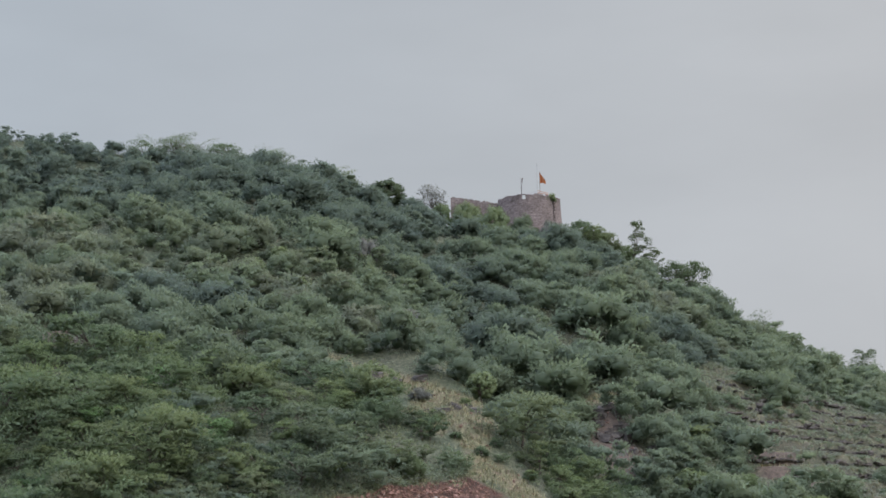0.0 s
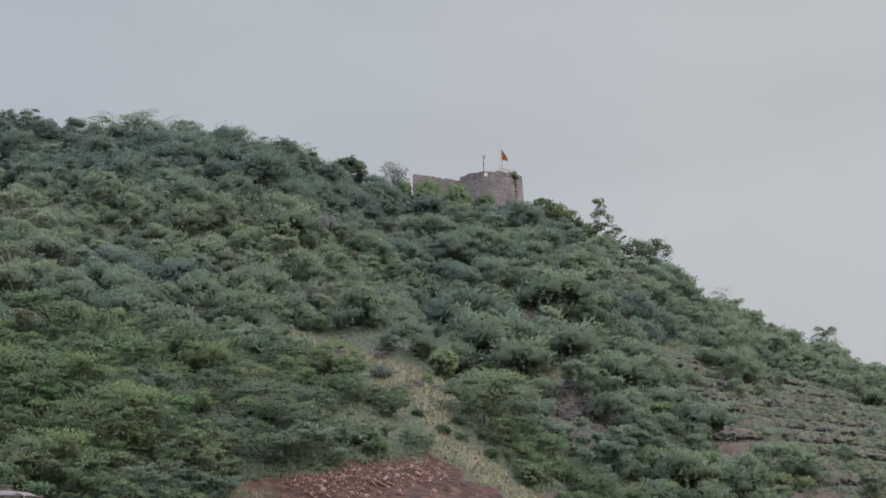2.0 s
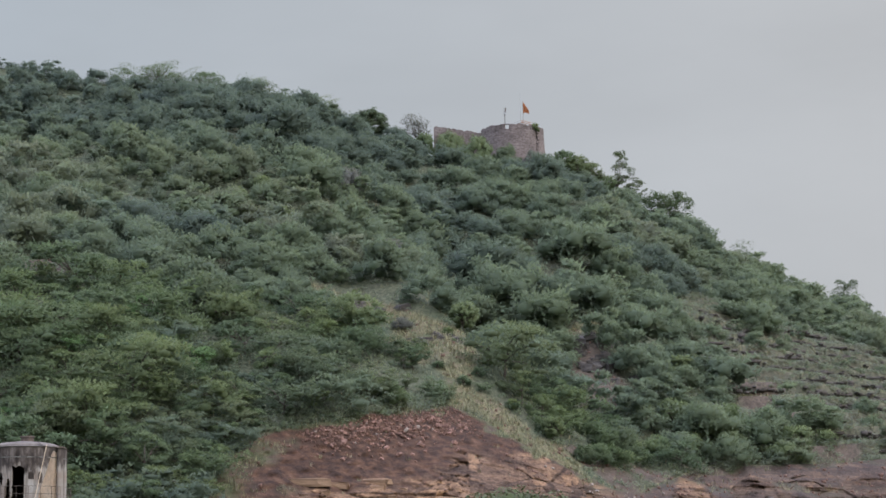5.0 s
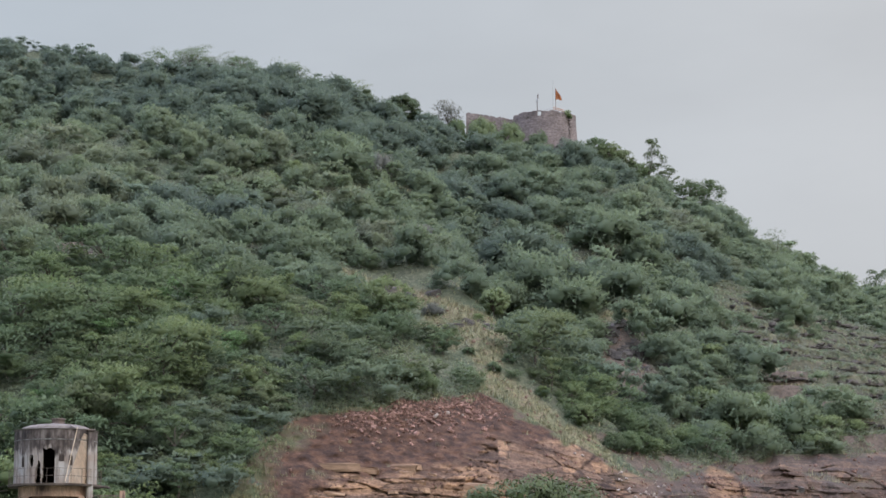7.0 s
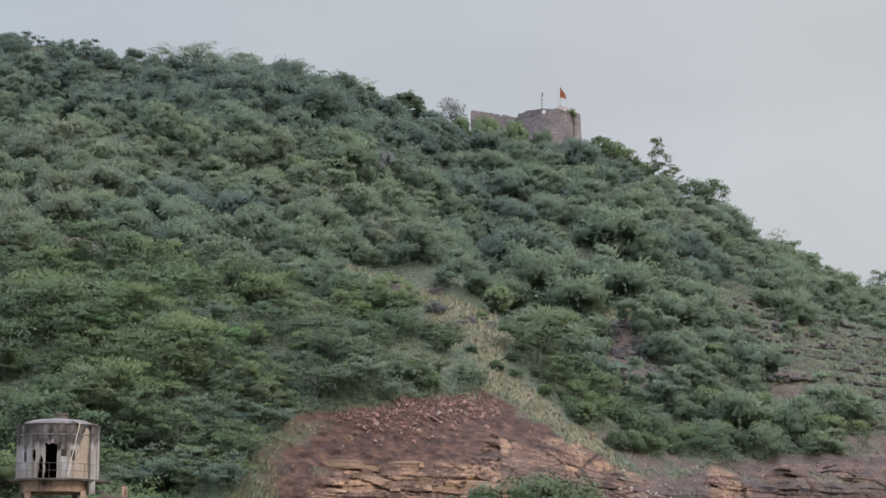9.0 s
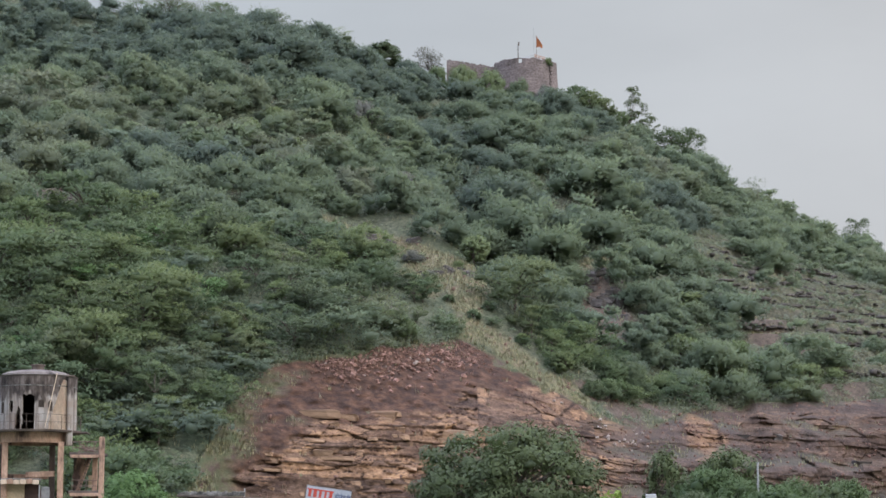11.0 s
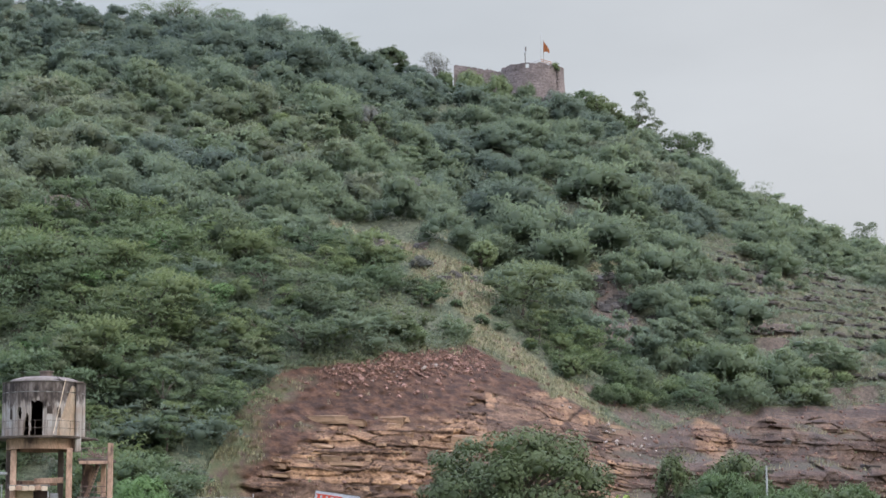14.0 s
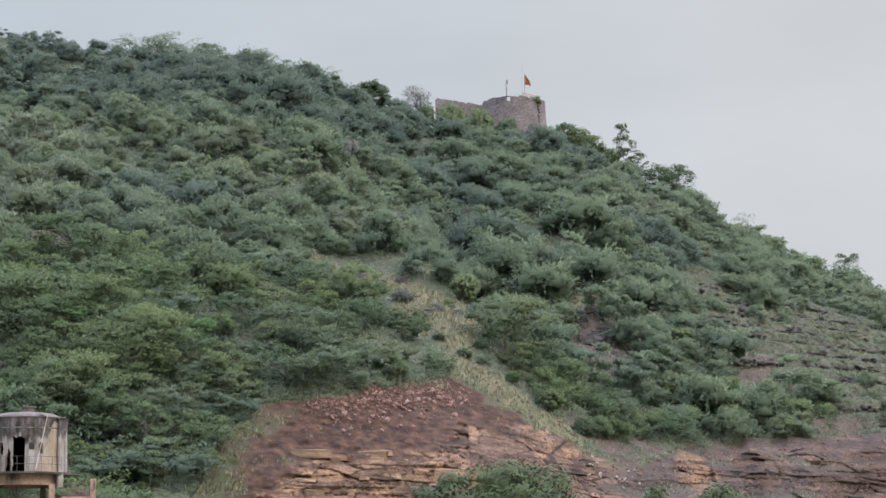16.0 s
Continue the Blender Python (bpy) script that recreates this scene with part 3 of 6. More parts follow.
# ---- plants ----
def crown_arrays(rng, style, radius, height, leaves, leaf, spray):
    """Corner points of many small leaves, in lobes; with spray, slender sprays that point outwards and droop."""
    if style == "umbrella":
        k = 17
        r, th = np.sqrt(rng.random(k)) * radius * 0.85, rng.random(k) * 6.283
        c = np.stack([r * np.cos(th), r * np.sin(th), height * (0.84 - 0.34 * (r / radius) ** 2 + 0.14 * rng.standard_normal(k))], 1)
        c[:4, 2] -= height * 0.22
        c[12:, 2] = height * rng.uniform(0.14, 0.42, 5)
        lobe = np.stack([radius * rng.uniform(0.22, 0.46, k)] * 2 + [height * rng.uniform(0.07, 0.19, k)], 1)
        lobe[12:] *= np.array([1.15, 1.15, 1.5])
    elif style == "mound":
        k = 30
        th, lift = rng.random(k) * 6.283, rng.random(k)
        r = radius * 0.74 * np.sqrt(np.maximum(1 - lift ** 2, 0.03)) * rng.uniform(0.75, 1.1, k)
        c = np.stack([r * np.cos(th), r * np.sin(th), height * (0.10 + 0.72 * lift)], 1)
        lobe = np.stack([radius * rng.uniform(0.2, 0.36, k)] * 2 + [height * rng.uniform(0.13, 0.24, k)], 1)
    elif style == "sparse":
        k = 24
        th, lift = rng.random(k) * 6.283, np.linspace(0.30, 0.97, k) + rng.normal(0, 0.04, k)
        r = radius * rng.uniform(0.3, 0.85, k) * np.where(lift > 0.9, 0.5, 1.0)
        c = np.stack([r * np.cos(th), r * np.sin(th), height * lift], 1)
        lobe = np.stack([radius * rng.uniform(0.22, 0.46, k)] * 2 + [height * rng.uniform(0.03, 0.075, k)], 1)
    elif style == "open":
        k = 15
        th = rng.random(k) * 6.283
        lift = rng.random(k)
        r = radius * rng.uniform(0.15, 0.9, k) * (1 - 0.45 * np.abs(lift - 0.4))
        c = np.stack([r * np.cos(th), r * np.sin(th), height * (0.22 + 0.7 * lift)], 1)
        lobe = np.stack([radius * rng.uniform(0.16, 0.32, k)] * 2 + [height * rng.uniform(0.06, 0.13, k)], 1)
    elif style == "tree":
        k = 95
        q = rng.standard_normal((k, 3))
        q /= np.linalg.norm(q, axis=1)[:, None]
        q *= (rng.random(k) ** 0.28)[:, None]
        c = q * np.array([radius * 0.84, radius * 0.84, height * 0.36]) * (1 - 0.22 * np.clip(q[:, 2:], -1, 1)) + np.array([0, 0, height * 0.60])
        lobe = np.stack([radius * rng.uniform(0.15, 0.27, k)] * 2 + [height * rng.uniform(0.065, 0.115, k)], 1)
    else:
        k = 16
        th, lift = rng.random(k) * 6.283, rng.random(k) ** 0.8
        r = radius * 0.66 * np.sqrt(np.maximum(1 - (lift * 0.95) ** 2, 0.05)) * rng.uniform(0.6, 1.1, k)
        c = np.stack([r * np.cos(th), r * np.sin(th), height * (0.15 + 0.62 * lift)], 1)
        lobe = np.stack([radius * rng.uniform(0.28, 0.45, k)] * 2 + [height * rng.uniform(0.16, 0.28, k)], 1)
    which = rng.integers(0, k, leaves)
    d = rng.standard_normal((leaves, 3))
    d[:, 2] = np.where(rng.random(leaves) < 0.75, np.abs(d[:, 2]), d[:, 2])
    d /= np.linalg.norm(d, axis=1)[:, None]
    p = c[which] + d * lobe[which] * (rng.uniform(0.45, 1.1, leaves) ** 0.6)[:, None]
    tilt = rng.normal(0, 0.22, (k, 2))
    p[:, 2] += ((p[:, :2] - c[which, :2]) * tilt[which]).sum(1)
    if style in ("umbrella", "round"):
        skirt = rng.random(leaves) < 0.13
        th, r = rng.random(leaves) * 6.283, radius * np.sqrt(rng.uniform(0.1, 0.75, leaves))
        low = np.stack([r * np.cos(th), r * np.sin(th), height * rng.uniform(0.05, 0.62, leaves)], 1)
        p = np.where(skirt[:, None], low, p)
        d = np.where(skirt[:, None], np.stack([np.cos(th), np.sin(th), 0.5 + 0 * th], 1) / 1.118, d)
    nrm = d * 1.3 + rng.standard_normal((leaves, 3)) * 0.38 + np.array([0, 0, 0.6 if style == 'umbrella' else 0.3])
    nrm /= np.linalg.norm(nrm, axis=1)[:, None]
    nrm *= np.where((nrm * d).sum(1) < 0, -1, 1)[:, None]
    u = np.cross(nrm, rng.standard_normal((leaves, 3)))
    u /= np.linalg.norm(u, axis=1)[:, None] + 1e-9
    v = np.cross(nrm, u)
    s = (leaf * rng.uniform(0.6, 1.4, leaves))[:, None]
    tri = np.stack([p - u * s, p - u * s * 0.1 - v * s * 0.8 + nrm * s * 0.2, p + u * s * 0.9 + v * s * 0.4], 1)
    if spray:
        along = d * np.array([1, 1, 0.4]) * (0.8 if style == "umbrella" else 0.5) + 0.62 * rng.standard_normal((leaves, 3)) + np.array([0, 0, -0.05 if style == "umbrella" else 0.2])
        along /= np.linalg.norm(along, axis=1)[:, None] + 1e-9
        wide = np.cross(along, nrm)
        wide /= np.linalg.norm(wide, axis=1)[:, None] + 1e-9
        tri = np.stack([p - along * s * 0.8 - wide * s * 0.5, p - along * s * 0.8 + wide * s * 0.5, p + along * s * 1.3], 1)
    flip = (np.cross(tri[:, 1] - tri[:, 0], tri[:, 2] - tri[:, 0]) * d).sum(1) < 0
    tri[flip] = tri[flip][:, ::-1]
    out = np.concatenate([p[:, :2], p[:, 2:] - height * 0.35], 1)
    out /= np.linalg.norm(out, axis=1)[:, None] + 1e-9
    soft = d * 0.45 + out * 0.85 + nrm * 0.2 + np.array([0, 0, 0.5 if style == "umbrella" else 0.1])
    soft /= np.linalg.norm(soft, axis=1)[:, None]
    # Part random, part rising with height, so tops look lit and undersides shaded.
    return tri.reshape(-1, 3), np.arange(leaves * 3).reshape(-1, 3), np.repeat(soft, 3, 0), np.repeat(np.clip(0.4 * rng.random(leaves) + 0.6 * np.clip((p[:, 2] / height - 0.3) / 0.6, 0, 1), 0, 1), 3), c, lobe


CROWNS = {}
ICO = bmesh.new()
bmesh.ops.create_icosphere(ICO, subdivisions=1, radius=1)
ICO_V = np.array([v.co[:] for v in ICO.verts])
ICO_F = np.array([[v.index for v in f.verts] for f in ICO.faces])
ICO.free()


def crown_mesh(name, seed, style, radius, height, leaves, leaf, mat, core=0.72, keep=False):
    """A crown; with keep, only its arrays, for the joined scrub."""
    rng = np.random.default_rng(seed)
    v, f, nr, lf, c, lobe = crown_arrays(rng, style, radius, height, leaves, leaf, style not in ("tree", "sparse") or mat in (M_LEAF, M_LEAF_FEATHER, M_LEAF_GREEN, M_LEAF_DRY))
    if core:
        allv, allf, alln, n = [v], [f], [nr], len(v)
        for ci, li in zip(c, lobe):
            body = ci + ICO_V * li * core * rng.uniform(0.78, 1.12, (len(ICO_V), 1))
            away = body - np.array([0, 0, height * 0.35])
            away /= np.linalg.norm(away, axis=1)[:, None] + 1e-9
            soft = ICO_V * 0.7 + away * 0.5 + np.array([0, 0, 0.2])
            alln.append(soft / np.linalg.norm(soft, axis=1)[:, None])
            allv.append(body)
            allf.append(ICO_F + n)
            n += len(ICO_V)
        v, f, nr = np.concatenate(allv), np.concatenate(allf), np.concatenate(alln)
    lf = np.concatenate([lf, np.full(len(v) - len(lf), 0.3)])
    if keep:
        CROWNS[seed] = (v, f, nr, lf)
        return None
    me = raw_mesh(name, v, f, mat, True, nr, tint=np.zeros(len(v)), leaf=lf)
    return me, c, lobe, (v, f, nr, lf)


def trunk_bmesh(seed, c, height, r, stems=1):
    """A tapered trunk with limbs to the lobes of the crown."""
    rng = random.Random(seed)
    pieces = []
    for s in range(stems):
        fork = Vector((rng.uniform(-0.15, 0.15) * height, rng.uniform(-0.15, 0.15) * height, height * rng.uniform(0.28, 0.42)))
        base = Vector((rng.uniform(-0.1, 0.1), rng.uniform(-0.1, 0.1), -0.6))
        pieces.append(rod(base, fork, r, r * 0.7, 7))
        for k in range(s, len(c), stems):
            if k % 2 == 0 or len(c) < 10:
                end = Vector(c[k])
                mid = fork.lerp(end, 0.5) + Vector((rng.uniform(-0.1, 0.1), rng.uniform(-0.1, 0.1), 0.08 * height))
                pieces.append(rod(fork, mid, r * 0.5, r * 0.34, 5))
                pieces.append(rod(mid, end, r * 0.34, r * 0.12, 5))
    return join(*pieces)


def plant(name, seed, style, radius, height, leaves, leaf, mat, label, category, stems=1, r=0.09, core=0.72):
    """One plant with its trunk and crown, at the world's origin."""
    ob = new(name)
    me, c, lobe, _ = crown_mesh("crown", seed, style, radius, height, leaves, leaf, mat, core)
    new("crown", me).parent = ob
    part("trunk", trunk_bmesh(seed, c, height, r, stems), M_BARK, ob)
    return tagged(ob, label, category)


def ground_at(x, y):
    return float(ground_height(np.array([x]), np.array([y]))[0])


def put(ob, x, y, size=1.0, turn=0.0, sink=0.1, first=False, stretch=1.0, z=None):
    """A copy of a plant (or, the first time, the plant itself) on the ground."""
    m = pose(x, y, (ground_at(x, y) if z is None else z) - sink, 0, 0, turn)
    if first:
        ob.matrix_world = m
        out = ob
    else:
        out = copy_thing(ob, m)
    out.scale = (size, size, size * stretch)
    return out


# ---- scrub on the hill ----
SCRUB = [("umbrella", 3.1, 2.8, 1050, 0.17), ("umbrella", 2.7, 2.5, 950, 0.165), ("umbrella", 3.4, 3.0, 1100, 0.175), ("round", 2.5, 2.9, 1050, 0.165),
         ("round", 2.1, 2.4, 950, 0.155), ("round", 2.8, 3.3, 1100, 0.17), ("open", 2.5, 3.4, 950, 0.165), ("round", 2.3, 3.0, 1050, 0.16)]
SCRUB = [(style, radius, height, int(leaves * 0.92), leaf * 1.03) for style, radius, height, leaves, leaf in SCRUB]
masters = []
for k, (style, radius, height, leaves, leaf) in enumerate(SCRUB):
    flat = style == "umbrella"
    label = "flat-topped green thorn tree on the hillside" if flat else "open feathery green thorn shrub on the slope" if style == "open" else "rounded dense green shrub on the slope"
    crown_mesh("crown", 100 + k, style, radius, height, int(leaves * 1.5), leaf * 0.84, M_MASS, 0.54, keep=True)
    masters.append(plant("thorn_tree" if flat else "shrub", 140 + k, style, radius, height, int(leaves * 2.3), leaf * 0.60, M_LEAF, label, "tree" if flat else "shrub", core=0.36 if flat else 0.5))


def terrace_zone(x, y):
    """The thinly grown rock terraces of the eastern flank."""
    return spots(x, y, [(48, 284, 13, 19), (56, 262, 15, 18), (68, 284, 18, 30), (41.5, 266, 5, 12), (40, 279, 5, 9), (58, 306, 12, 16)])


def scrub_cover(x, y):
    """How thick the scrub stands, 0 to 1."""
    toe, lip = toe_and_lip(x)
    c = 1.0 - 0.97 * spots(x, y, [(a, b, (1.2 if b > 226 else 0.95) * p, (1.2 if b > 226 else 0.95) * q) for a, b, p, q in GRASSY]) - 0.4 * spots(x, y, [(1, 236, 5, 6)]) - 0.97 * bareness(x, y)
    c = c - 0.62 * terrace_zone(x, y)
    inside = (x > LIP_X[0] - 0.5) & (x < LIP_X[-1]) & (y < lip + np.where(x < -4, 0.8, 1.6))
    return np.where(inside, 0.0, np.clip(c, 0, 1))


def scatter(spacing, seed):
    rng = np.random.default_rng(seed)
    x, y = np.meshgrid(np.arange(-100, 112, spacing), np.arange(168, 372, spacing), indexing="ij")
    x = (x + rng.uniform(-0.5, 0.5, x.shape) * spacing).ravel()
    y = (y + rng.uniform(-0.5, 0.5, y.shape) * spacing).ravel()
    wide = np.abs(x) < 0.235 * y + 6
    keep = wide & (rng.random(len(x)) < scrub_cover(x, y)) & (y < ridge_line(x) + 6)
    keep &= ~((np.hypot(x - 15.0, y - 352) < 7.2) | ((x > 0.0) & (x < 12) & (y > 345)))
    return x[keep], y[keep], rng


sx, sy, srng = scatter(3.85, 11)
# closer growth along the foot of the hill and the quarry's western edge
ex, ey, erng = scatter(2.9, 12)
low = (ey < 219) & (ex < 1.5) & (erng.random(len(ex)) < 0.55)
sx, sy = np.concatenate([sx, ex[low]]), np.concatenate([sy, ey[low]])
# broad old crowns higher up, which crowd out what stands beneath them
broad = np.zeros(len(sx), bool)
for i in srng.permutation(len(sx)):
    if sy[i] > 246 and sx[i] < 34 + 0.25 * (sy[i] - 246) and sy[i] < ridge_line(sx[i]) - 8 and grassiness(sx[i], sy[i]) < 0.1:
        if not np.any(np.hypot(sx[broad] - sx[i], (sy[broad] - sy[i]) * 0.8) < 6.2):
            broad[i] = True
crowded = np.zeros(len(sx), bool)
for i in np.flatnonzero(broad):
    crowded |= np.hypot(sx - sx[i], sy - sy[i]) < 2.9
stay = broad | ~crowded
sx, sy, broad, low_count = sx[stay], sy[stay], broad[stay], int(stay[len(stay) - int(low.sum()):].sum())
sz = ground_height(sx, sy)
# patches of one kind of growth; dark ones also carry the hollows' painted shade
hue = 0.40 + 0.16 * value_noise(sx / 17, sy / 24, 31)
hue = hue - 0.30 * smooth(296, 316, sy + 4 * value_noise(sx / 9, sy / 9, 38)) * smooth(10, -4, sx)
hue = hue + 0.30 * spots(sx, sy, [(-42, 283, 16, 17), (-31, 279, 9, 10), (-20, 268, 6, 8), (-8, 261, 7, 8), (-50, 252, 10, 14), (30, 320, 12, 14)])
hue = hue - 0.34 * spots(sx, sy, [(5, 303, 10, 11), (4, 284, 6, 8), (22, 336, 9, 10), (-29, 263, 9, 6), (16, 277, 6, 9), (33, 298, 9, 10), (-10, 248, 6, 6)])
hue = hue + 0.20 * smooth(36, 52, sx) + 0.16 * spots(sx, sy, [(-22, 286, 7, 7), (-10, 312, 7, 8), (2, 322, 6, 6)])
hue = np.clip(hue + 0.045 * srng.standard_normal(len(sx)), 0.0, 0.99)
kind_pick = np.where(sy < 232, srng.choice([0, 1, 2, 0, 2, 3, 6], len(sx)), srng.choice([0, 1, 3, 4, 5, 7, 3, 6], len(sx)))
size = np.clip(1.12 * np.exp(0.36 * srng.standard_normal(len(sx))), 0.45, 1.9) * (1 - 0.56 * terrace_zone(sx, sy)) * np.where(sy > 300, 0.9, 0.98)
size[-low_count:] *= 0.62
big = spots(sx, sy, [(10, 282, 12, 22), (22, 262, 7, 14), (-24, 318, 26, 14)])
size *= 1 + 0.28 * big
size *= 1 - 0.42 * spots(sx, sy, [(0, 236, 7, 14), (-8, 246, 8, 6), (8, 222, 6, 6)])
size = np.where(sy > ridge_line(sx) - 16, np.minimum(size, np.where((sx > -12) & (sx < 24), 0.85, 0.95)), size)
kind_pick = np.where((big > 0.5) & (kind_pick < 3), 5, kind_pick)
kind_pick = np.where(broad, srng.choice([8, 9, 10], len(sx)), kind_pick)
size = np.where(broad, np.clip(size, 0.6, 1.3), size)
turn = srng.uniform(0, 360, len(sx))
near = (sy < 236) & ~broad
placed = set()
blocks_v, blocks_f, blocks_t, total = [], [], [], 0
for k, (radius, height) in enumerate(((3.7, 3.9), (4.2, 4.3), (3.3, 4.4))):
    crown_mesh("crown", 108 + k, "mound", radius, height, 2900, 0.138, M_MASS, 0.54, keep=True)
crown_data = [CROWNS[100 + k] for k in range(11)]
blocks_n, blocks_l = [], []
thing_count = 0
for i in range(len(sx)):
    k = int(kind_pick[i])
    if near[i] and thing_count < 290:
        ob = put(masters[k], sx[i], sy[i], size[i], turn[i], 0.15, first=k not in placed, z=float(sz[i]))
        placed.add(k)
        tagged(ob, group="scrub at the foot of the hill")
        thing_count += 1
        continue
    v, f, nr, lf = crown_data[k]
    a, s = radians(turn[i]), size[i]
    rot = np.array([[math.cos(a), math.sin(a), 0], [-math.sin(a), math.cos(a), 0], [0, 0, 1]])
    blocks_v.append(v @ rot * s + np.array([sx[i], sy[i], sz[i] - 0.3]))
    blocks_n.append(nr @ rot)
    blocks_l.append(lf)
    blocks_f.append(f + total)
    blocks_t.append(np.full(len(v), hue[i]))
    total += len(v)
for k, m in enumerate(masters):
    if k not in placed:
        put(m, -30 + 6 * k, 225, 1.0, 0, 0.15, first=True)
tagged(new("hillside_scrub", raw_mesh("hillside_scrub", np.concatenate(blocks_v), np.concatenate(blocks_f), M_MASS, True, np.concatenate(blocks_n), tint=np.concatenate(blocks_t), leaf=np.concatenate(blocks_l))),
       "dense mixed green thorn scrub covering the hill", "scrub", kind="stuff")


# ---- low growth and grass between the shrubs ----
def low_growth():
    rng = np.random.default_rng(41)
    n = 9500
    x, y = rng.uniform(-95, 105, n), rng.uniform(170, 372, n)
    # closer on the terraces, where few shrubs stand
    x, y = np.concatenate([x, rng.uniform(30, 84, 9800)]), np.concatenate([y, rng.uniform(236, 330, 9800)])
    # and along the brow of the cut
    bx = np.concatenate([rng.uniform(-18, 3, 420), rng.uniform(27, 58, 350), rng.uniform(13, 27, 60)])
    x, y = np.concatenate([x, bx]), np.concatenate([y, toe_and_lip(bx)[1] + np.concatenate([rng.uniform(0.5, 4.0, 770), rng.uniform(0.6, 9.0, 60)])])
    n = len(x)
    lip = toe_and_lip(x)[1]
    keep = (np.abs(x) < 0.235 * y + 4) & ((y > lip + 0.5) | (x < LIP_X[0])) & (rng.random(n) < 1 - 0.75 * bareness(x, y) - 0.85 * grassiness(x, y)) & (y < ridge_line(x) + 3)
    keep &= np.hypot(x - 15.0, y - 352) > 6.5
    x, y = x[keep], y[keep]
    z = ground_height(x, y)
    tris = 38
    V, F, N, T = [], [], [], []
    terrace = terrace_zone(x, y)
    base = 0
    for xi, yi, zi in zip(x, y, z):
        r = rng.uniform(0.45, 1.25) * (0.56 if terrace[len(V)] > 0.5 else 1.0)
        d = rng.standard_normal((tris, 3))
        d[:, 2] = np.abs(d[:, 2])
        d /= np.linalg.norm(d, axis=1)[:, None]
        p = d * np.array([r, r, r * 0.8]) * rng.uniform(0.7, 1.1, (tris, 1))
        u = np.cross(d + 0.5 * rng.standard_normal((tris, 3)), rng.standard_normal((tris, 3)))
        u /= np.linalg.norm(u, axis=1)[:, None] + 1e-9
        w = np.cross(d, u)
        s = 0.17
        tri = np.stack([p - u * s, p + u * s * 0.8 + w * s * 0.5, p + w * s], 1)
        flip = (np.cross(tri[:, 1] - tri[:, 0], tri[:, 2] - tri[:, 0]) * d).sum(1) < 0
        tri[flip] = tri[flip][:, ::-1]
        V.append(tri.reshape(-1, 3) + (xi, yi, zi - 0.1))
        F.append(np.arange(tris * 3).reshape(-1, 3) + base)
        soft = d * 0.8 + (0, 0, 0.4)
        N.append(np.repeat(soft / np.linalg.norm(soft, axis=1)[:, None], 3, 0))
        T.append(np.full(tris * 3, np.clip(rng.normal(0.15 if xi < -17 and yi < 198 else 0.66 if xi < 30 else 0.82, 0.18), 0, 0.97)))
        base += tris * 3
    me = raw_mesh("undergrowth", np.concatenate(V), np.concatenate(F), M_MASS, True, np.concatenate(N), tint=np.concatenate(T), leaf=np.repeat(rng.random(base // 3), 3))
    return tagged(new("undergrowth", me), "low green and olive bushes between the shrubs", "undergrowth", kind="stuff")


low_growth()


def grass_tufts():
    rng = np.random.default_rng(43)
    n = 120000
    x, y = rng.uniform(-24, 75, n), rng.uniform(172, 310, n)
    lip = toe_and_lip(x)[1]
    edge = smooth(2.6, 0.3, np.abs(y - lip - 0.6)) * np.where((x > 3) & (x < 16), 1.0, 0.15)
    keep = (y > lip + 0.1) & (rng.random(n) < np.maximum(np.maximum(grassiness(x, y), edge), 0.06 + 0.25 * terrace_zone(x, y)))
    x, y = x[keep], y[keep]
    z = ground_height(x, y)
    # and on the slumped western end of the cut
    k = 6500
    X, Y, Z, earth, grassy = (a.ravel() for a in FACE)
    pick = rng.choice(len(X), k * 6)
    pick = pick[rng.random(len(pick)) < grassy[pick] * 0.75 * smooth(-0.35, 0.3, value_noise(X[pick] / 1.6, Z[pick] / 1.1, 39)) * np.where(X[pick] > 12, 0.25, 1.0) + 0.004][:k]
    x, y, z = np.concatenate([x, X[pick]]), np.concatenate([y, Y[pick] - 0.1]), np.concatenate([z, Z[pick]])
    blades = 5
    m = len(x) * blades
    bx, by, bz = np.repeat(x, blades), np.repeat(y, blades), np.repeat(z, blades)
    a, lean, h = rng.random(m) * 6.283, rng.uniform(0.1, 0.7, m), rng.uniform(0.2, 0.62, m)
    ox, oy = rng.normal(0, 0.18, m), rng.normal(0, 0.18, m)
    w = 0.035
    root = np.stack([bx + ox, by + oy, bz - 0.08], 1)
    sidev = np.stack([np.cos(a) * w, np.sin(a) * w, 0 * a], 1)
    tip = root + np.stack([-np.sin(a) * lean * h, np.cos(a) * lean * h, h], 1)
    V = np.stack([root - sidev, root + sidev, tip], 1).reshape(-1, 3)
    up = np.repeat(np.stack([0.3 * np.cos(a), -0.6 + 0 * a, 0.75 + 0 * a], 1), 3, 0)
    me = raw_mesh("grass", V, np.arange(m * 3).reshape(-1, 3), M_GRASS, True, up, tint=np.repeat(rng.random(len(x)), blades * 3), leaf=np.repeat(rng.random(m), 3))
    return tagged(new("grass", me), "straw-green tufts of long grass on the spur and the quarry edge", "grass", kind="stuff")


grass_tufts()


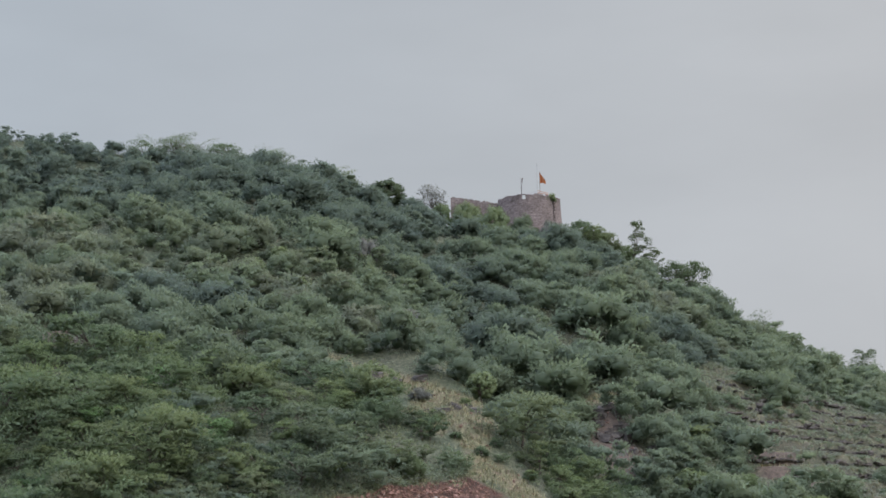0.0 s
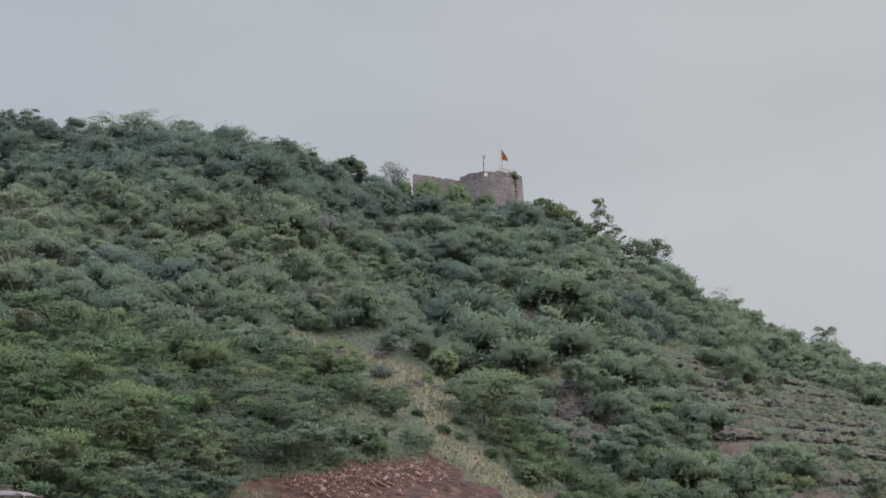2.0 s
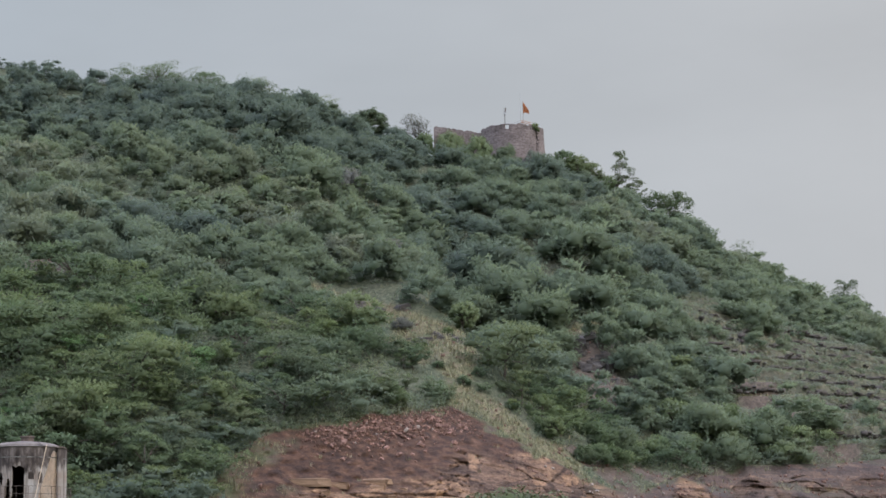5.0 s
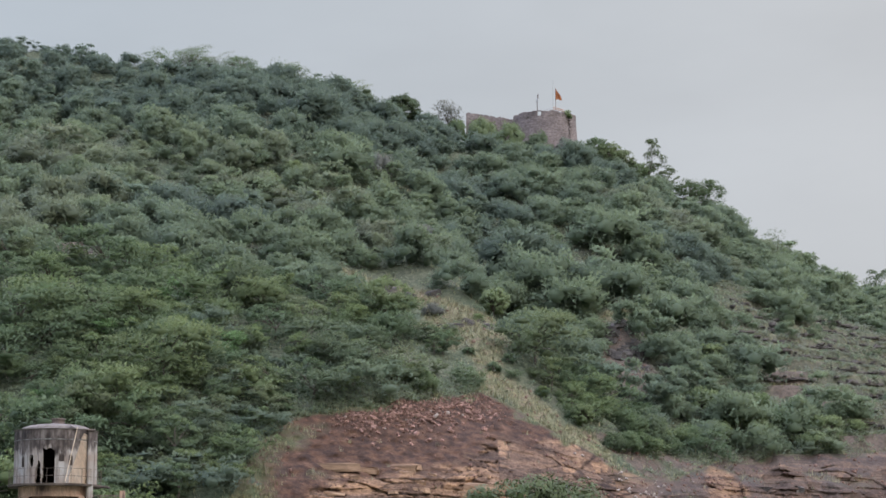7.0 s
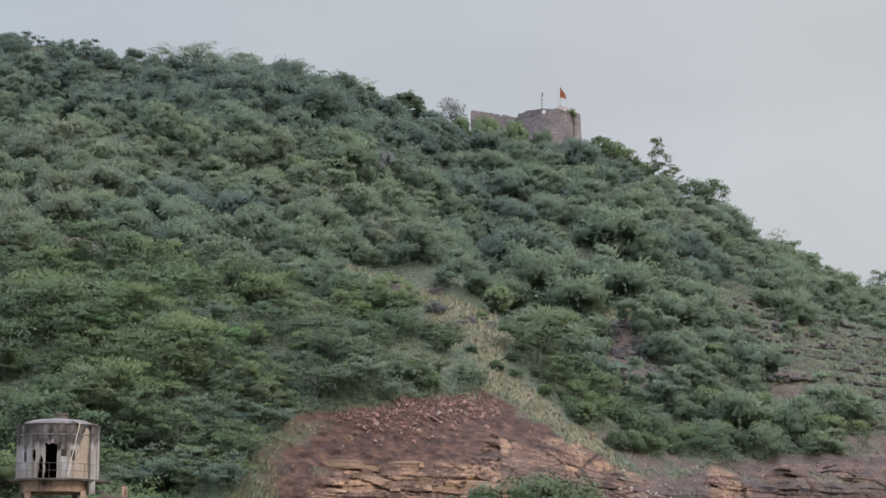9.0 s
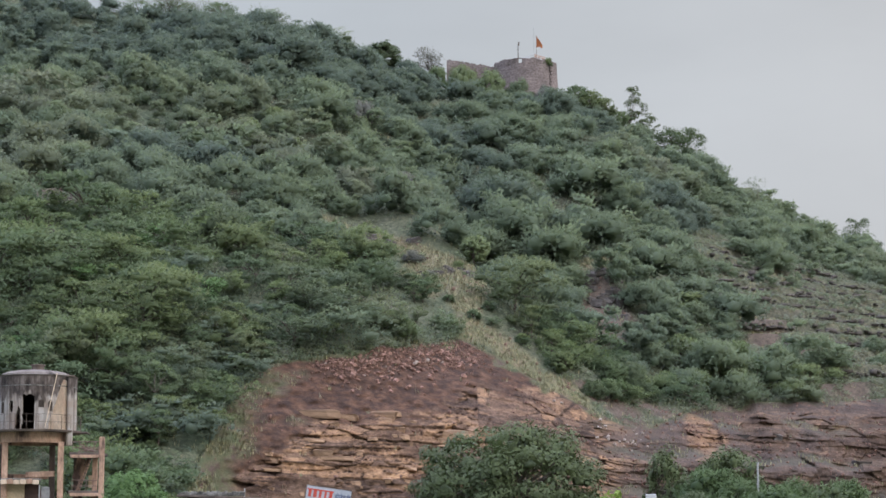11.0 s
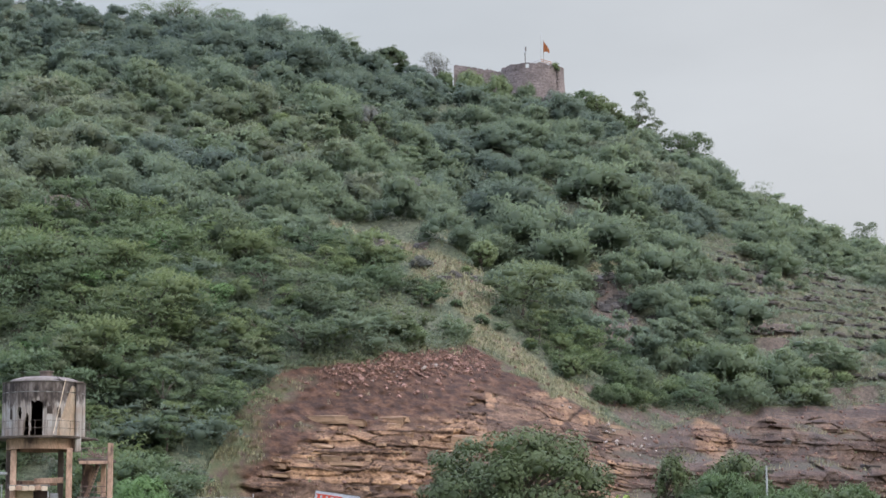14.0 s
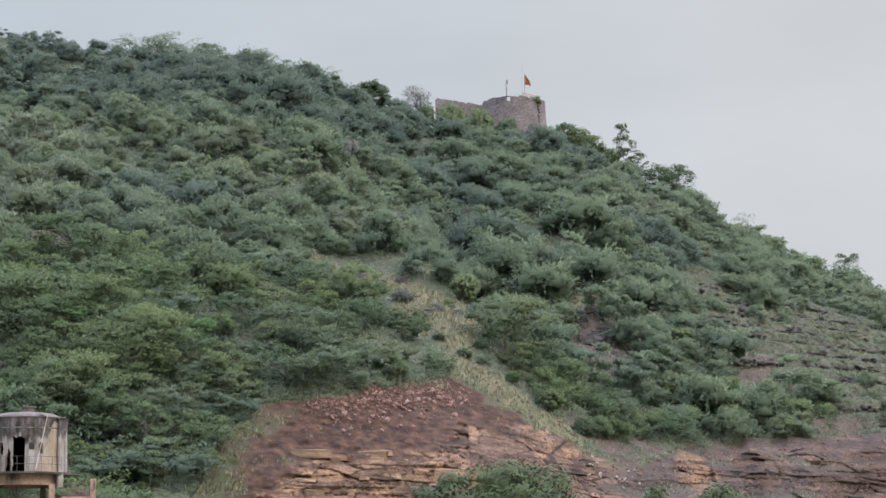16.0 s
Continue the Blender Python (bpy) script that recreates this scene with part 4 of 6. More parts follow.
# ---- the old fort on the hilltop ----
def fort():
    ob = empty("hilltop_fort", (15.0, 352.0, 78.0))
    # round bastion: battered wall with a broken parapet; one embrasure left open
    n, rings = 96, 26
    top, bottom = 6.75, -2.5
    rng = np.random.default_rng(5)
    th = np.linspace(0, 2 * np.pi, n, endpoint=False)
    hs = np.linspace(bottom, top - 0.85, rings)
    verts, faces = [], []
    for h in hs:
        r = 5.15 + 0.055 * (top - h) + 0.018 * rng.standard_normal(n)
        verts += [(a * math.cos(t), a * math.sin(t), h) for a, t in zip(r, th)]
    for k in range(rings - 1):
        faces += [(k * n + i, k * n + (i + 1) % n, (k + 1) * n + (i + 1) % n, (k + 1) * n + i) for i in range(n)]
    bm = bmesh.new()
    vs = [bm.verts.new(v) for v in verts]
    for f in faces:
        bm.faces.new([vs[i] for i in f])
    bm.faces.new([vs[(rings - 1) * n + i] for i in range(n)])
    part("bastion", bm, M_FORT, ob, "round battered bastion of reddish rubble masonry")
    # parapet stones in short lengths, uneven along the top
    gap = math.radians(270 - 13)
    pieces = []
    for k in range(44):
        t = 2 * math.pi * (k + 0.5) / 44
        if abs((t - gap + math.pi) % (2 * math.pi) - math.pi) < 0.075:
            continue
        h = 0.85 + 0.10 * math.sin(k * 1.7) + random.uniform(-0.07, 0.05)
        pieces.append(box((0.5, 0.79, h), (4.95 * math.cos(t), 4.95 * math.sin(t), top - 0.87 + h / 2), (0, 0, math.degrees(t)), 0.05))
    part("parapet", join(*pieces), M_FORT, ob, "uneven broken parapet")
    part("lintel", box((0.35, 1.0, 0.12), (5.0 * math.cos(gap), 5.0 * math.sin(gap), top - 0.03), (0, 0, math.degrees(gap)), 0.03), M_FORT, ob)
    # a crumbling buttress strip
    for k in range(9):
        t = math.radians(318 + random.uniform(-1.5, 1.5))
        part("stone", box((0.35, 0.5, 0.45), (5.35 * math.cos(t), 5.35 * math.sin(t), top - 1.2 - 0.55 * k), (0, 0, math.degrees(t)), 0.06), M_FORT, ob)
    # curtain wall with a ragged top
    bm = bmesh.new()
    xs = np.linspace(-13.0, -4.6, 40)
    tops = 7.55 - 0.165 * (xs + 13.0) + 0.07 * rng.standard_normal(40)
    tops[:2] -= 0.1
    rows = []
    for x, h in zip(xs, tops):
        rows.append([bm.verts.new((x, y + 0.015 * rng.standard_normal(), z)) for y, z in ((-0.9, bottom), (-0.75, 3.0), (-0.7, h), (0.4, h + 0.03), (0.5, bottom))])
    for a, b in zip(rows, rows[1:]):
        for i in range(4):
            bm.faces.new((a[i], a[i + 1], b[i + 1], b[i]))
    bm.faces.new(rows[0][::-1])
    bm.faces.new(rows[-1])
    bmesh.ops.recalc_face_normals(bm, faces=bm.faces)
    part("curtain_wall", bm, M_FORT, ob, "straight rubble curtain wall with a ragged top")
    return tagged(ob, "ruined hilltop fort of reddish stone above scrub", "fort")


fort()
FORT_TOP = 83.9


def flagpole():
    ob = empty("flagpole", (16.35, 350.0, FORT_TOP))
    part("pole", rod((0, 0, 0), (0, 0, 6.8), 0.035, 0.025), M_STEEL, ob, "tall thin pale pole")
    part("flag_staff", rod((0.42, 0, 0), (0.42, 0, 5.35), 0.035), M_RUST, ob)
    bm = bmesh.new()
    n = 8
    rows = []
    for i in range(n + 1):
        u = i / n
        top, low = 5.3 - 1.55 * u, 3.35 + 0.12 * math.sin(u * 5) + 0.0 * u
        out = 0.44 + 0.98 * u
        wave = 0.12 * math.sin(u * 7)
        rows.append([bm.verts.new((out, wave + 0.05 * v, top + (min(low, top - 0.05) - top) * v + 0.0)) for v in (0, 0.33, 0.66, 1)])
    for a, b in zip(rows, rows[1:]):
        for k in range(3):
            bm.faces.new((a[k], b[k], b[k + 1], a[k + 1]))
    bmesh.ops.solidify(bm, geom=bm.faces[:], thickness=0.015)
    part("flag", bm, M_FLAG, ob, "saffron triangular pennant hanging half furled")
    return tagged(ob, "white flagpole with a saffron pennant on the bastion", "flagpole")


flagpole()


def lamp_mast():
    ob = empty("lamp_mast", (13.75, 350.0, FORT_TOP))
    part("pole", rod((0, 0, 0), (0, 0, 3.4), 0.07, 0.055), M_STAINED, ob)
    part("aerial", rod((-0.12, 0, 2.6), (-0.14, 0, 4.5), 0.02), M_STEEL, ob)
    part("lamp_head", box((0.26, 0.3, 0.4), (0.03, -0.15, 3.3), (15, 0, 0), 0.04), M_PANEL, ob, "white lamp head")
    part("cap", box((0.2, 0.2, 0.8), (0.1, 0, 3.9), (0, 6, 0), 0.04), M_STAINED, ob)
    return tagged(ob, "dark lamp mast with a small white light head", "lamp mast")


lamp_mast()


def top_railing():
    ob = empty("bastion_railing", (16.0, 348.6, FORT_TOP + 0.25))
    for a, b in (((-1.6, 0, 0.9), (0.3, 0, 1.55)), ((0.3, 0, 1.55), (2.1, 0, 1.05)), ((0.3, 0, 1.25), (2.1, 0, 0.8))):
        part("rail", rod(a, b, 0.05), M_FLAG if a[0] > 0 else M_PANEL, ob)
    for x, h in ((-1.6, 0.9), (-0.6, 1.25), (0.3, 1.6), (1.2, 1.3), (2.1, 1.1)):
        part("post", rod((x, 0, 0), (x, 0, h), 0.04), M_PANEL, ob)
    return tagged(ob, "low white and saffron railing on the bastion roof", "railing")


top_railing()


# ---- the disused water tower ----
def water_tower():
    ob = empty("water_tower", (-24.4, 133.0, 5.2))
    R, z0, z1 = 2.5, 4.95, 8.2

    def hole(t, h):
        """Where the shell has broken through: t metres round from the front, h metres over the gallery."""
        ragged = 0.03 * math.sin(h * 9) + 0.02 * math.sin(h * 31 + 1)
        if abs(t - 0.02 + 0.4 * ragged) < 0.36 - 0.03 * h / 2 and 0.0 < h < 1.95 + 0.16 * abs(math.sin(t * 7.5 + 0.9)):
            return True
        if abs(t + 0.62 - 0.03 * h + 0.4 * ragged) < 0.17 * math.sqrt(max(1.38 - h, 0) / 1.38) and 0.05 < h:
            return True
        return ((t + 1.08) / 0.13) ** 2 + ((h - 1.36) / 0.38) ** 2 < 1
    n, rings = 256, 88
    bm = bmesh.new()
    outer = [[bm.verts.new((r * math.sin(2 * math.pi * i / n), -r * math.cos(2 * math.pi * i / n), 0)) for i in range(n)] for r in [R] * (rings + 1)]
    for k, ring in enumerate(outer):
        for v in ring:
            v.co.z = (z1 - z0) * k / rings
    for k in range(rings):
        for i in range(n):
            a = 2 * math.pi * (i + 0.5) / n
            t = (a if a < math.pi else a - 2 * math.pi) * R
            if not hole(t, (z1 - z0) * (k + 0.5) / rings):
                bm.faces.new((outer[k][i], outer[k][(i + 1) % n], outer[k + 1][(i + 1) % n], outer[k + 1][i]))
    torn = [v for v in bm.verts if any(e.is_boundary for e in v.link_edges) and 0.01 < v.co.z < z1 - z0 - 0.01]
    for _ in range(4):
        bmesh.ops.smooth_vert(bm, verts=torn, factor=0.5, use_axis_x=True, use_axis_y=True, use_axis_z=True)
    bmesh.ops.solidify(bm, geom=bm.faces[:], thickness=0.16)
    shell = part("drum", bm, M_TANK, ob, "streaked grey plaster drum with a broken hole")
    shell.location = (0, 0, z0)
    for f in shell.data.polygons:
        f.use_smooth = False
    # An added near-black liner puts the darkness behind the hole into colour.
    bm = bmesh.new()
    arc = [(2.3 * math.cos(t), 2.3 * math.sin(t)) for t in np.linspace(-0.3, math.pi + 0.3, 25)]
    low_v, high_v = [[bm.verts.new((x, y, z)) for x, y in arc] for z in (z0 + 0.01, z1 - 0.02)]
    for i in range(24):
        bm.faces.new((low_v[i + 1], low_v[i], high_v[i], high_v[i + 1]))
    bmesh.ops.solidify(bm, geom=bm.faces[:], thickness=0.03)
    part("interior_shade", bm, M_DARK, ob, "near-black liner standing in for the dark inside of the drum")
    part("drum_floor", rod((0, 0, z0 - 0.1), (0, 0, z0 + 0.004), R - 0.2, sides=48), M_DARK, ob)
    # patch of newer plaster beside the ladder
    bm = bmesh.new()
    cols = []
    for i in range(9):
        u = i / 8
        a = math.radians(29 + 30 * u)
        lo, hi = z0 + 0.02, z0 + (0.35 + 3.9 * u if u < 0.7 else 3.1 - 0.5 * (u - 0.7))
        cols.append([bm.verts.new(((R + 0.012) * math.sin(a), -(R + 0.012) * math.cos(a), lo + (hi - lo) * v)) for v in (0, 0.5, 1)])
    for a, b in zip(cols, cols[1:]):
        for k in range(2):
            bm.faces.new((a[k], b[k], b[k + 1], a[k + 1]))
    bmesh.ops.solidify(bm, geom=bm.faces[:], thickness=-0.02)
    part("plaster_patch", bm, M_PATCH, ob, "cream patch of newer plaster")
    # blocked-up openings as thin patches, recess shade and stain both put into the colour
    for t0, w, lo, hi in ((0.80, 0.34, 1.32, 1.80), (1.36, 0.26, 1.10, 1.78), (-1.75, 0.24, 1.0, 1.7)):
        bm = bmesh.new()
        cols = []
        for i in range(7):
            u = i / 6
            a = (t0 + w * (u - 0.5)) / R
            crown = hi - 0.16 * (2 * u - 1) ** 2
            cols.append([bm.verts.new(((R + 0.008) * math.sin(a), -(R + 0.008) * math.cos(a), z0 + lo + (crown - lo) * v)) for v in (0, 1)])
        for p, q in zip(cols, cols[1:]):
            bm.faces.new((p[0], q[0], q[1], p[1]))
        bmesh.ops.solidify(bm, geom=bm.faces[:], thickness=-0.012)
        part("dark_recess_patch", bm, M_STAINED, ob, "dark stained patch for a shadowed blocked-up opening")
    # domed roof, rim and hatch
    bm = bmesh.new()
    prof = [(R + 0.02, z1), (R + 0.06, z1 + 0.06), (2.1, z1 + 0.13)] + [(2.1 * math.cos(a), z1 + 0.13 + 0.38 * math.sin(a)) for a in np.linspace(0.15, math.pi / 2 - 0.03, 8)]
    rings_v = [[bm.verts.new((r * math.cos(t), r * math.sin(t), z)) for t in np.linspace(0, 2 * math.pi, 64, endpoint=False)] for r, z in prof]
    for a, b in zip(rings_v, rings_v[1:]):
        for i in range(64):
            bm.faces.new((a[i], a[(i + 1) % 64], b[(i + 1) % 64], b[i]))
    bm.faces.new(rings_v[-1])
    part("dome_roof", bm, M_ROOF, ob, "shallow grey concrete dome")
    part("hatch", join(rod((0.1, 0, z1 + 0.4), (0.1, 0, z1 + 0.78), 0.40, 0.38, 20), rod((0.1, 0, z1 + 0.78), (0.1, 0, z1 + 0.84), 0.46, 0.44, 20)), M_STAINED, ob)
    part("moulding", rod((0, 0, z0 + 2.62), (0, 0, z0 + 2.68), R + 0.025, sides=64), M_COPING, ob, "pale weathered string course")
    # gallery slab with its railing
    part("gallery", rod((0, 0, z0 - 0.12), (0, 0, z0), 2.82, 2.86, 56), M_STAINED, ob)
    part("gallery_spout", box((0.9, 1.0, 0.1), (2.95, -0.6, z0 - 0.12), (0, 3, 0), 0.02), M_STAINED, ob)
    for h in (0.45, 0.9):
        pts = [(2.78 * math.cos(t), 2.78 * math.sin(t), z0 + h) for t in np.linspace(0, 2 * math.pi, 37)]
        part("rail", join(*[rod(a, b, 0.012, sides=5) for a, b in zip(pts, pts[1:])]), M_STAINED, ob)
    for k in range(24):
        t = 2 * math.pi * k / 24
        part("post", rod((2.78 * math.cos(t), 2.78 * math.sin(t), z0), (2.78 * math.cos(t), 2.78 * math.sin(t), z0 + 0.92), 0.013, sides=5), M_STAINED, ob)
    # pipes leaning on the drum
    part("pipe", rod((1.08, -2.62, z0 + 0.1), (1.66, -2.15, z1 + 0.12), 0.024), M_PATCH, ob, "pale leaning pipe")
    duct = part("duct", box((0.36, 0.36, 4.15), (0, 0, 1.15), (0, 0, 25), 0.02), M_TANK, ob, "square plastered duct down the side")
    duct.location = (2.3, -1.25, z0)
    part("duct_cap", box((0.52, 0.52, 0.09), (2.3, -1.25, z0 + 3.27), (0, 0, 25), 0.02), M_STAINED, ob)
    part("roof_sheet", box((0.6, 0.3, 0.04), (1.4, -1.9, z1 + 0.17), (0, 25, -30), 0.01), M_ROOF, ob, "bent metal sheet")
    # ring beam, columns and braces
    bm = bmesh.new()
    for r in (2.05, 2.2):
        for t in np.linspace(0, 2 * math.pi, 40, endpoint=False):
            for h in (z0 - 0.75, z0 - 0.12):
                bm.verts.new((r * math.cos(t), r * math.sin(t), h))
    bm.verts.ensure_lookup_table()
    vi = lambda r, i, h: bm.verts[r * 80 + (i % 40) * 2 + h]
    for i in range(40):
        bm.faces.new((vi(1, i, 0), vi(1, i + 1, 0), vi(1, i + 1, 1), vi(1, i, 1)))
        bm.faces.new((vi(0, i, 1), vi(0, i + 1, 1), vi(0, i + 1, 0), vi(0, i, 0)))
        bm.faces.new((vi(0, i, 0), vi(0, i + 1, 0), vi(1, i + 1, 0), vi(1, i, 0)))
    part("ring_beam", bm, M_CONCRETE, ob, "pinkish plastered ring beam")
    posts = [(-1.5, -1.4), (1.86, -1.4), (-2.35, 1.5), (0.80, 1.75)]
    # Rear pair in dark stained concrete, its colour also holding the shade behind.
    for k, (x, y) in enumerate(posts):
        part("column", box((0.36, 0.36, z0 - 0.7), (x, y, (z0 - 0.7) / 2), (0, 0, 8), 0.03), M_CONCRETE if k < 2 else M_STAINED, ob)
    part("brace", box((2.9, 0.25, 0.3), (-0.85, 1.6, 2.3), (0, 0, 4), 0.02), M_CONCRETE, ob)
    part("brace", box((1.75, 0.25, 0.34), (0.55, -0.9, 2.32), (0, -2, 0), 0.02), M_CONCRETE, ob)
    part("brace", box((0.25, 3.0, 0.3), (-1.95, 0.1, 2.05), (0, 0, 15), 0.02), M_STAINED, ob)
    part("bracket", box((0.75, 0.4, 0.14), (-2.25, -1.3, 2.75), (0, 0, 0), 0.02), M_STEEL, ob)
    # pump room under the tank
    part("room_wall", box((1.27, 0.15, 1.65), (-0.93, -1.25, 0.9), bevel=0.01), M_CREAM, ob, "cream plastered wall")
    part("room_door", box((0.85, 0.08, 1.68), (0.135, -1.2, 0.9), bevel=0.01), M_DARK, ob, "dark brown door")
    part("door_post", box((0.07, 0.1, 1.6), (0.60, -1.27, 0.88), bevel=0.01), M_PANEL, ob)
    part("room_side", box((0.5, 0.1, 1.45), (0.90, -0.9, 0.85), bevel=0.01), M_STEEL, ob)
    part("room_back", box((2.6, 0.12, 1.5), (-0.4, 1.3, 0.75), bevel=0.01), M_STAINED, ob)
    canopy = part("canopy", box((2.35, 0.75, 0.14), (-0.45, -1.65, 1.98), (4, 0, 0), 0.03), M_COPING, ob, "stained drip canopy")
    for k in range(6):
        part("drip_edge", box((0.37, 0.08, 0.30), (-1.42 + 0.385 * k, -2.0, 1.84 + 0.02 * math.sin(k * 2.1)), (0, random.uniform(-5, 5), 0), 0.11), M_PATCH if k in (0, 2, 3, 5) else M_CONCRETE, canopy)
    part("plinth", box((4.6, 3.8, 0.24), (0.2, 0, 0.06), bevel=0.04), M_CONCRETE, ob)
    return tagged(ob, "disused water tower with a stained broken drum on pink columns", "water tower")


water_tower()


def stair_tower():
    ob = empty("stair_tower", (-21.1, 132.6, 5.2))
    for x, y, m in ((1.02, -0.9, M_CONCRETE), (0.45, 0.2, M_CONCRETE), (-0.85, 1.2, M_STAINED)):
        part("column", box((0.3, 0.3, 4.55 if x > 1 else 3.7), (x, y, 2.27 if x > 1 else 1.85), bevel=0.02), m, ob)
    for z in (3.55, 1.25):
        part("landing", box((2.0, 2.2, 0.16), (0.05, 0.1, z), bevel=0.02), M_STAINED, ob)
        part("edge_beam", box((1.75, 0.18, 0.2), (0.02, -0.95, z - 0.17), bevel=0.02), M_CONCRETE, ob)
        for h in (0.35, 0.7):
            part("rail", rod((-0.75, -1.0, z + h), (0.95, -1.0, z + h), 0.022, sides=6), M_RUST, ob)
        for x in (-0.72, -0.3, 0.12, 0.54):
            part("baluster", rod((x, -1.0, z + 0.05), (x, -1.0, z + 0.75), 0.018, sides=5), M_RUST, ob)
    part("sill_beam", box((1.75, 0.2, 0.22), (0.02, -0.95, 0.12), bevel=0.02), M_CONCRETE, ob)
    # flights of steps between the landings
    for x0, x1, za, zb, y in ((0.0, -0.75, 3.45, 1.35, 0.9), (-0.7, 0.5, 1.15, 0.0, 0.7)):
        rise = zb - za
        flight = part("flight", box((math.hypot(x1 - x0, rise), 0.95, 0.14), ((x0 + x1) / 2, y, (za + zb) / 2 - 0.1), (0, -math.degrees(math.atan2(rise, x1 - x0)), 0), 0.02), M_CONCRETE, ob)
        steps = 10
        for k in range(steps):
            u = (k + 0.5) / steps
            part("step", box((abs(x1 - x0) / steps + 0.12, 0.9, 0.17), (x0 + (x1 - x0) * u, y, za + rise * u), bevel=0.01), M_STAINED, flight)
    part("side_wall", box((0.5, 0.12, 1.3), (-0.58, 0.5, 2.7), (0, 14, 0), bevel=0.01), M_CONCRETE, ob)
    part("wall_panel", box((0.5, 0.12, 0.75), (0.18, 1.1, 1.95), bevel=0.01), M_CREAM, ob)
    part("junk", join(*[rod((random.uniform(-0.7, 0.8), random.uniform(-0.6, 0.4), 3.7), (random.uniform(-0.7, 0.8), random.uniform(-0.6, 0.4), random.uniform(3.9, 4.3)), 0.03, sides=5) for _ in range(16)]), M_RUST, ob, "heap of old pipes and rods")
    return tagged(ob, "open pink concrete stair tower with rusty rails", "stair tower")


stair_tower()


def hanging_cloth():
    """A pale sheet hung over a short rail beside the tower."""
    ob = empty("hanging_cloth", (-26.75, 131.4, 5.2))
    bm = bmesh.new()
    rng = np.random.default_rng(77)
    cols = []
    for i in range(13):
        u = i / 12
        fold = 0.07 * math.sin(u * 15) + 0.04 * math.sin(u * 31 + 1)
        cols.append([bm.verts.new((-0.3 + 0.42 * u + 0.03 * rng.standard_normal(), fold * (0.4 + v) - 0.03, 2.05 - (1.15 + 0.5 * math.sin(u * 5) ** 2) * v)) for v in (0, 0.2, 0.45, 0.7, 1)])
    for a, b in zip(cols, cols[1:]):
        for k in range(4):
            bm.faces.new((a[k], b[k], b[k + 1], a[k + 1]))
    bmesh.ops.solidify(bm, geom=bm.faces[:], thickness=0.02)
    part("sheet", bm, M_PANEL, ob, "crumpled white sheet")
    part("rail", rod((-0.5, 0, 2.07), (0.3, 0, 2.07), 0.02, sides=6), M_RUST, ob)
    for x in (-0.45, 0.22):
        part("post", rod((x, 0, -0.3), (x, 0, 2.1), 0.03, sides=6), M_STEEL, ob)
    return tagged(ob, "crumpled white sheet hung on a rail by the tower", "cloth")


hanging_cloth()


# ---- plants that stand out ----
def lone(name, seed, style, radius, height, leaves, leaf, mat, label, category, x, y, turn=0.0, stems=1, r=0.09, core=0.72, sink=0.15):
    ob = plant(name, seed, style, radius, height, leaves, leaf, mat, label, category, stems, r, core)
    return put(ob, x, y, 1.0, turn, sink, first=True)


# on the skyline
lone("leafy_tree", 201, "sparse", 2.2, 9.4, 2200, 0.15, M_LEAF_DARK, "tall dark leafy tree with gaps in its crown", "tree", 33.3, 357, 20, 1, 0.12, 0)
lone("leafy_tree", 202, "sparse", 2.2, 5.6, 1700, 0.15, M_LEAF_DARK, "small dark leafy tree leaning from the ridge", "tree", 35.6, 358, 80, 1, 0.10, 0)
lone("thorn_tree", 203, "tree", 5.6, 6.8, 7500, 0.11, M_LEAF_FEATHER, "wide umbrella-shaped thorn tree on the ridge", "tree", 40.9, 359, 10, 2, 0.12, 0.3)
lone("thorn_tree", 204, "umbrella", 3.4, 4.2, 2600, 0.09, M_LEAF, "small umbrella-shaped thorn tree on the ridge", "tree", 54.4, 363, 40, 2, 0.09, 0)
lone("thorn_tree", 205, "umbrella", 3.3, 5.8, 5600, 0.12, M_LEAF_FEATHER, "lone feathery thorn tree on the ridge", "tree", 72.8, 368, 70, 2, 0.10, 0)
lone("shrub", 206, "tree", 3.4, 5.6, 2200, 0.18, M_LEAF_FEATHER, "dark rounded bush on the skyline", "shrub", -8.4, 346.5, 0, sink=0.9)
lone("twiggy_bush", 207, "tree", 3.1, 6.6, 1500, 0.13, M_LEAF_DRY, "pale grey twiggy bush with few leaves", "shrub", -1.2, 348, 0, 3, 0.06, 0)
lone("thorn_tree", 208, "tree", 3.8, 5.2, 2600, 0.10, M_LEAF, "airy feathery thorn tree on the crest", "tree", -42.5, 345, 0, 2, 0.10, 0)
lone("thorn_tree", 209, "tree", 3.6, 4.6, 2600, 0.10, M_LEAF, "airy feathery thorn tree on the crest", "tree", -35.0, 345, 60, 2, 0.10, 0)
lone("thorn_tree", 210, "tree", 3.2, 4.6, 2400, 0.10, M_LEAF, "feathery thorn tree on the crest", "tree", -26.0, 346, 30, 2, 0.10, 0)
for k, (x, r, h) in enumerate(((-48.0, 3.8, 3.9), (-41.5, 4.8, 4.2), (-36.0, 4.4, 4.0), (-27.2, 4.8, 4.2), (-17.5, 4.0, 3.4))):
    lone("thorn_tree", 450 + k, "umbrella", r, h, 4600, 0.085, M_LEAF, "airy flat-topped thorn tree on the crest", "tree", x, 347, 63 * k, 3, 0.10, 0, 0.5)
lone("thorn_tree", 211, "umbrella", 3.6, 3.6, 900, 0.16, M_LEAF, "low spreading thorn tree on the crest", "tree", -15.8, 346, 30, 2, 0.10, 0.7)
lone("shrub", 212, "tree", 2.8, 5.8, 2400, 0.17, M_LEAF, "open leafy bush beside the bastion", "shrub", 23.5, 354, 0, 2, 0.07, 0, 1.3)
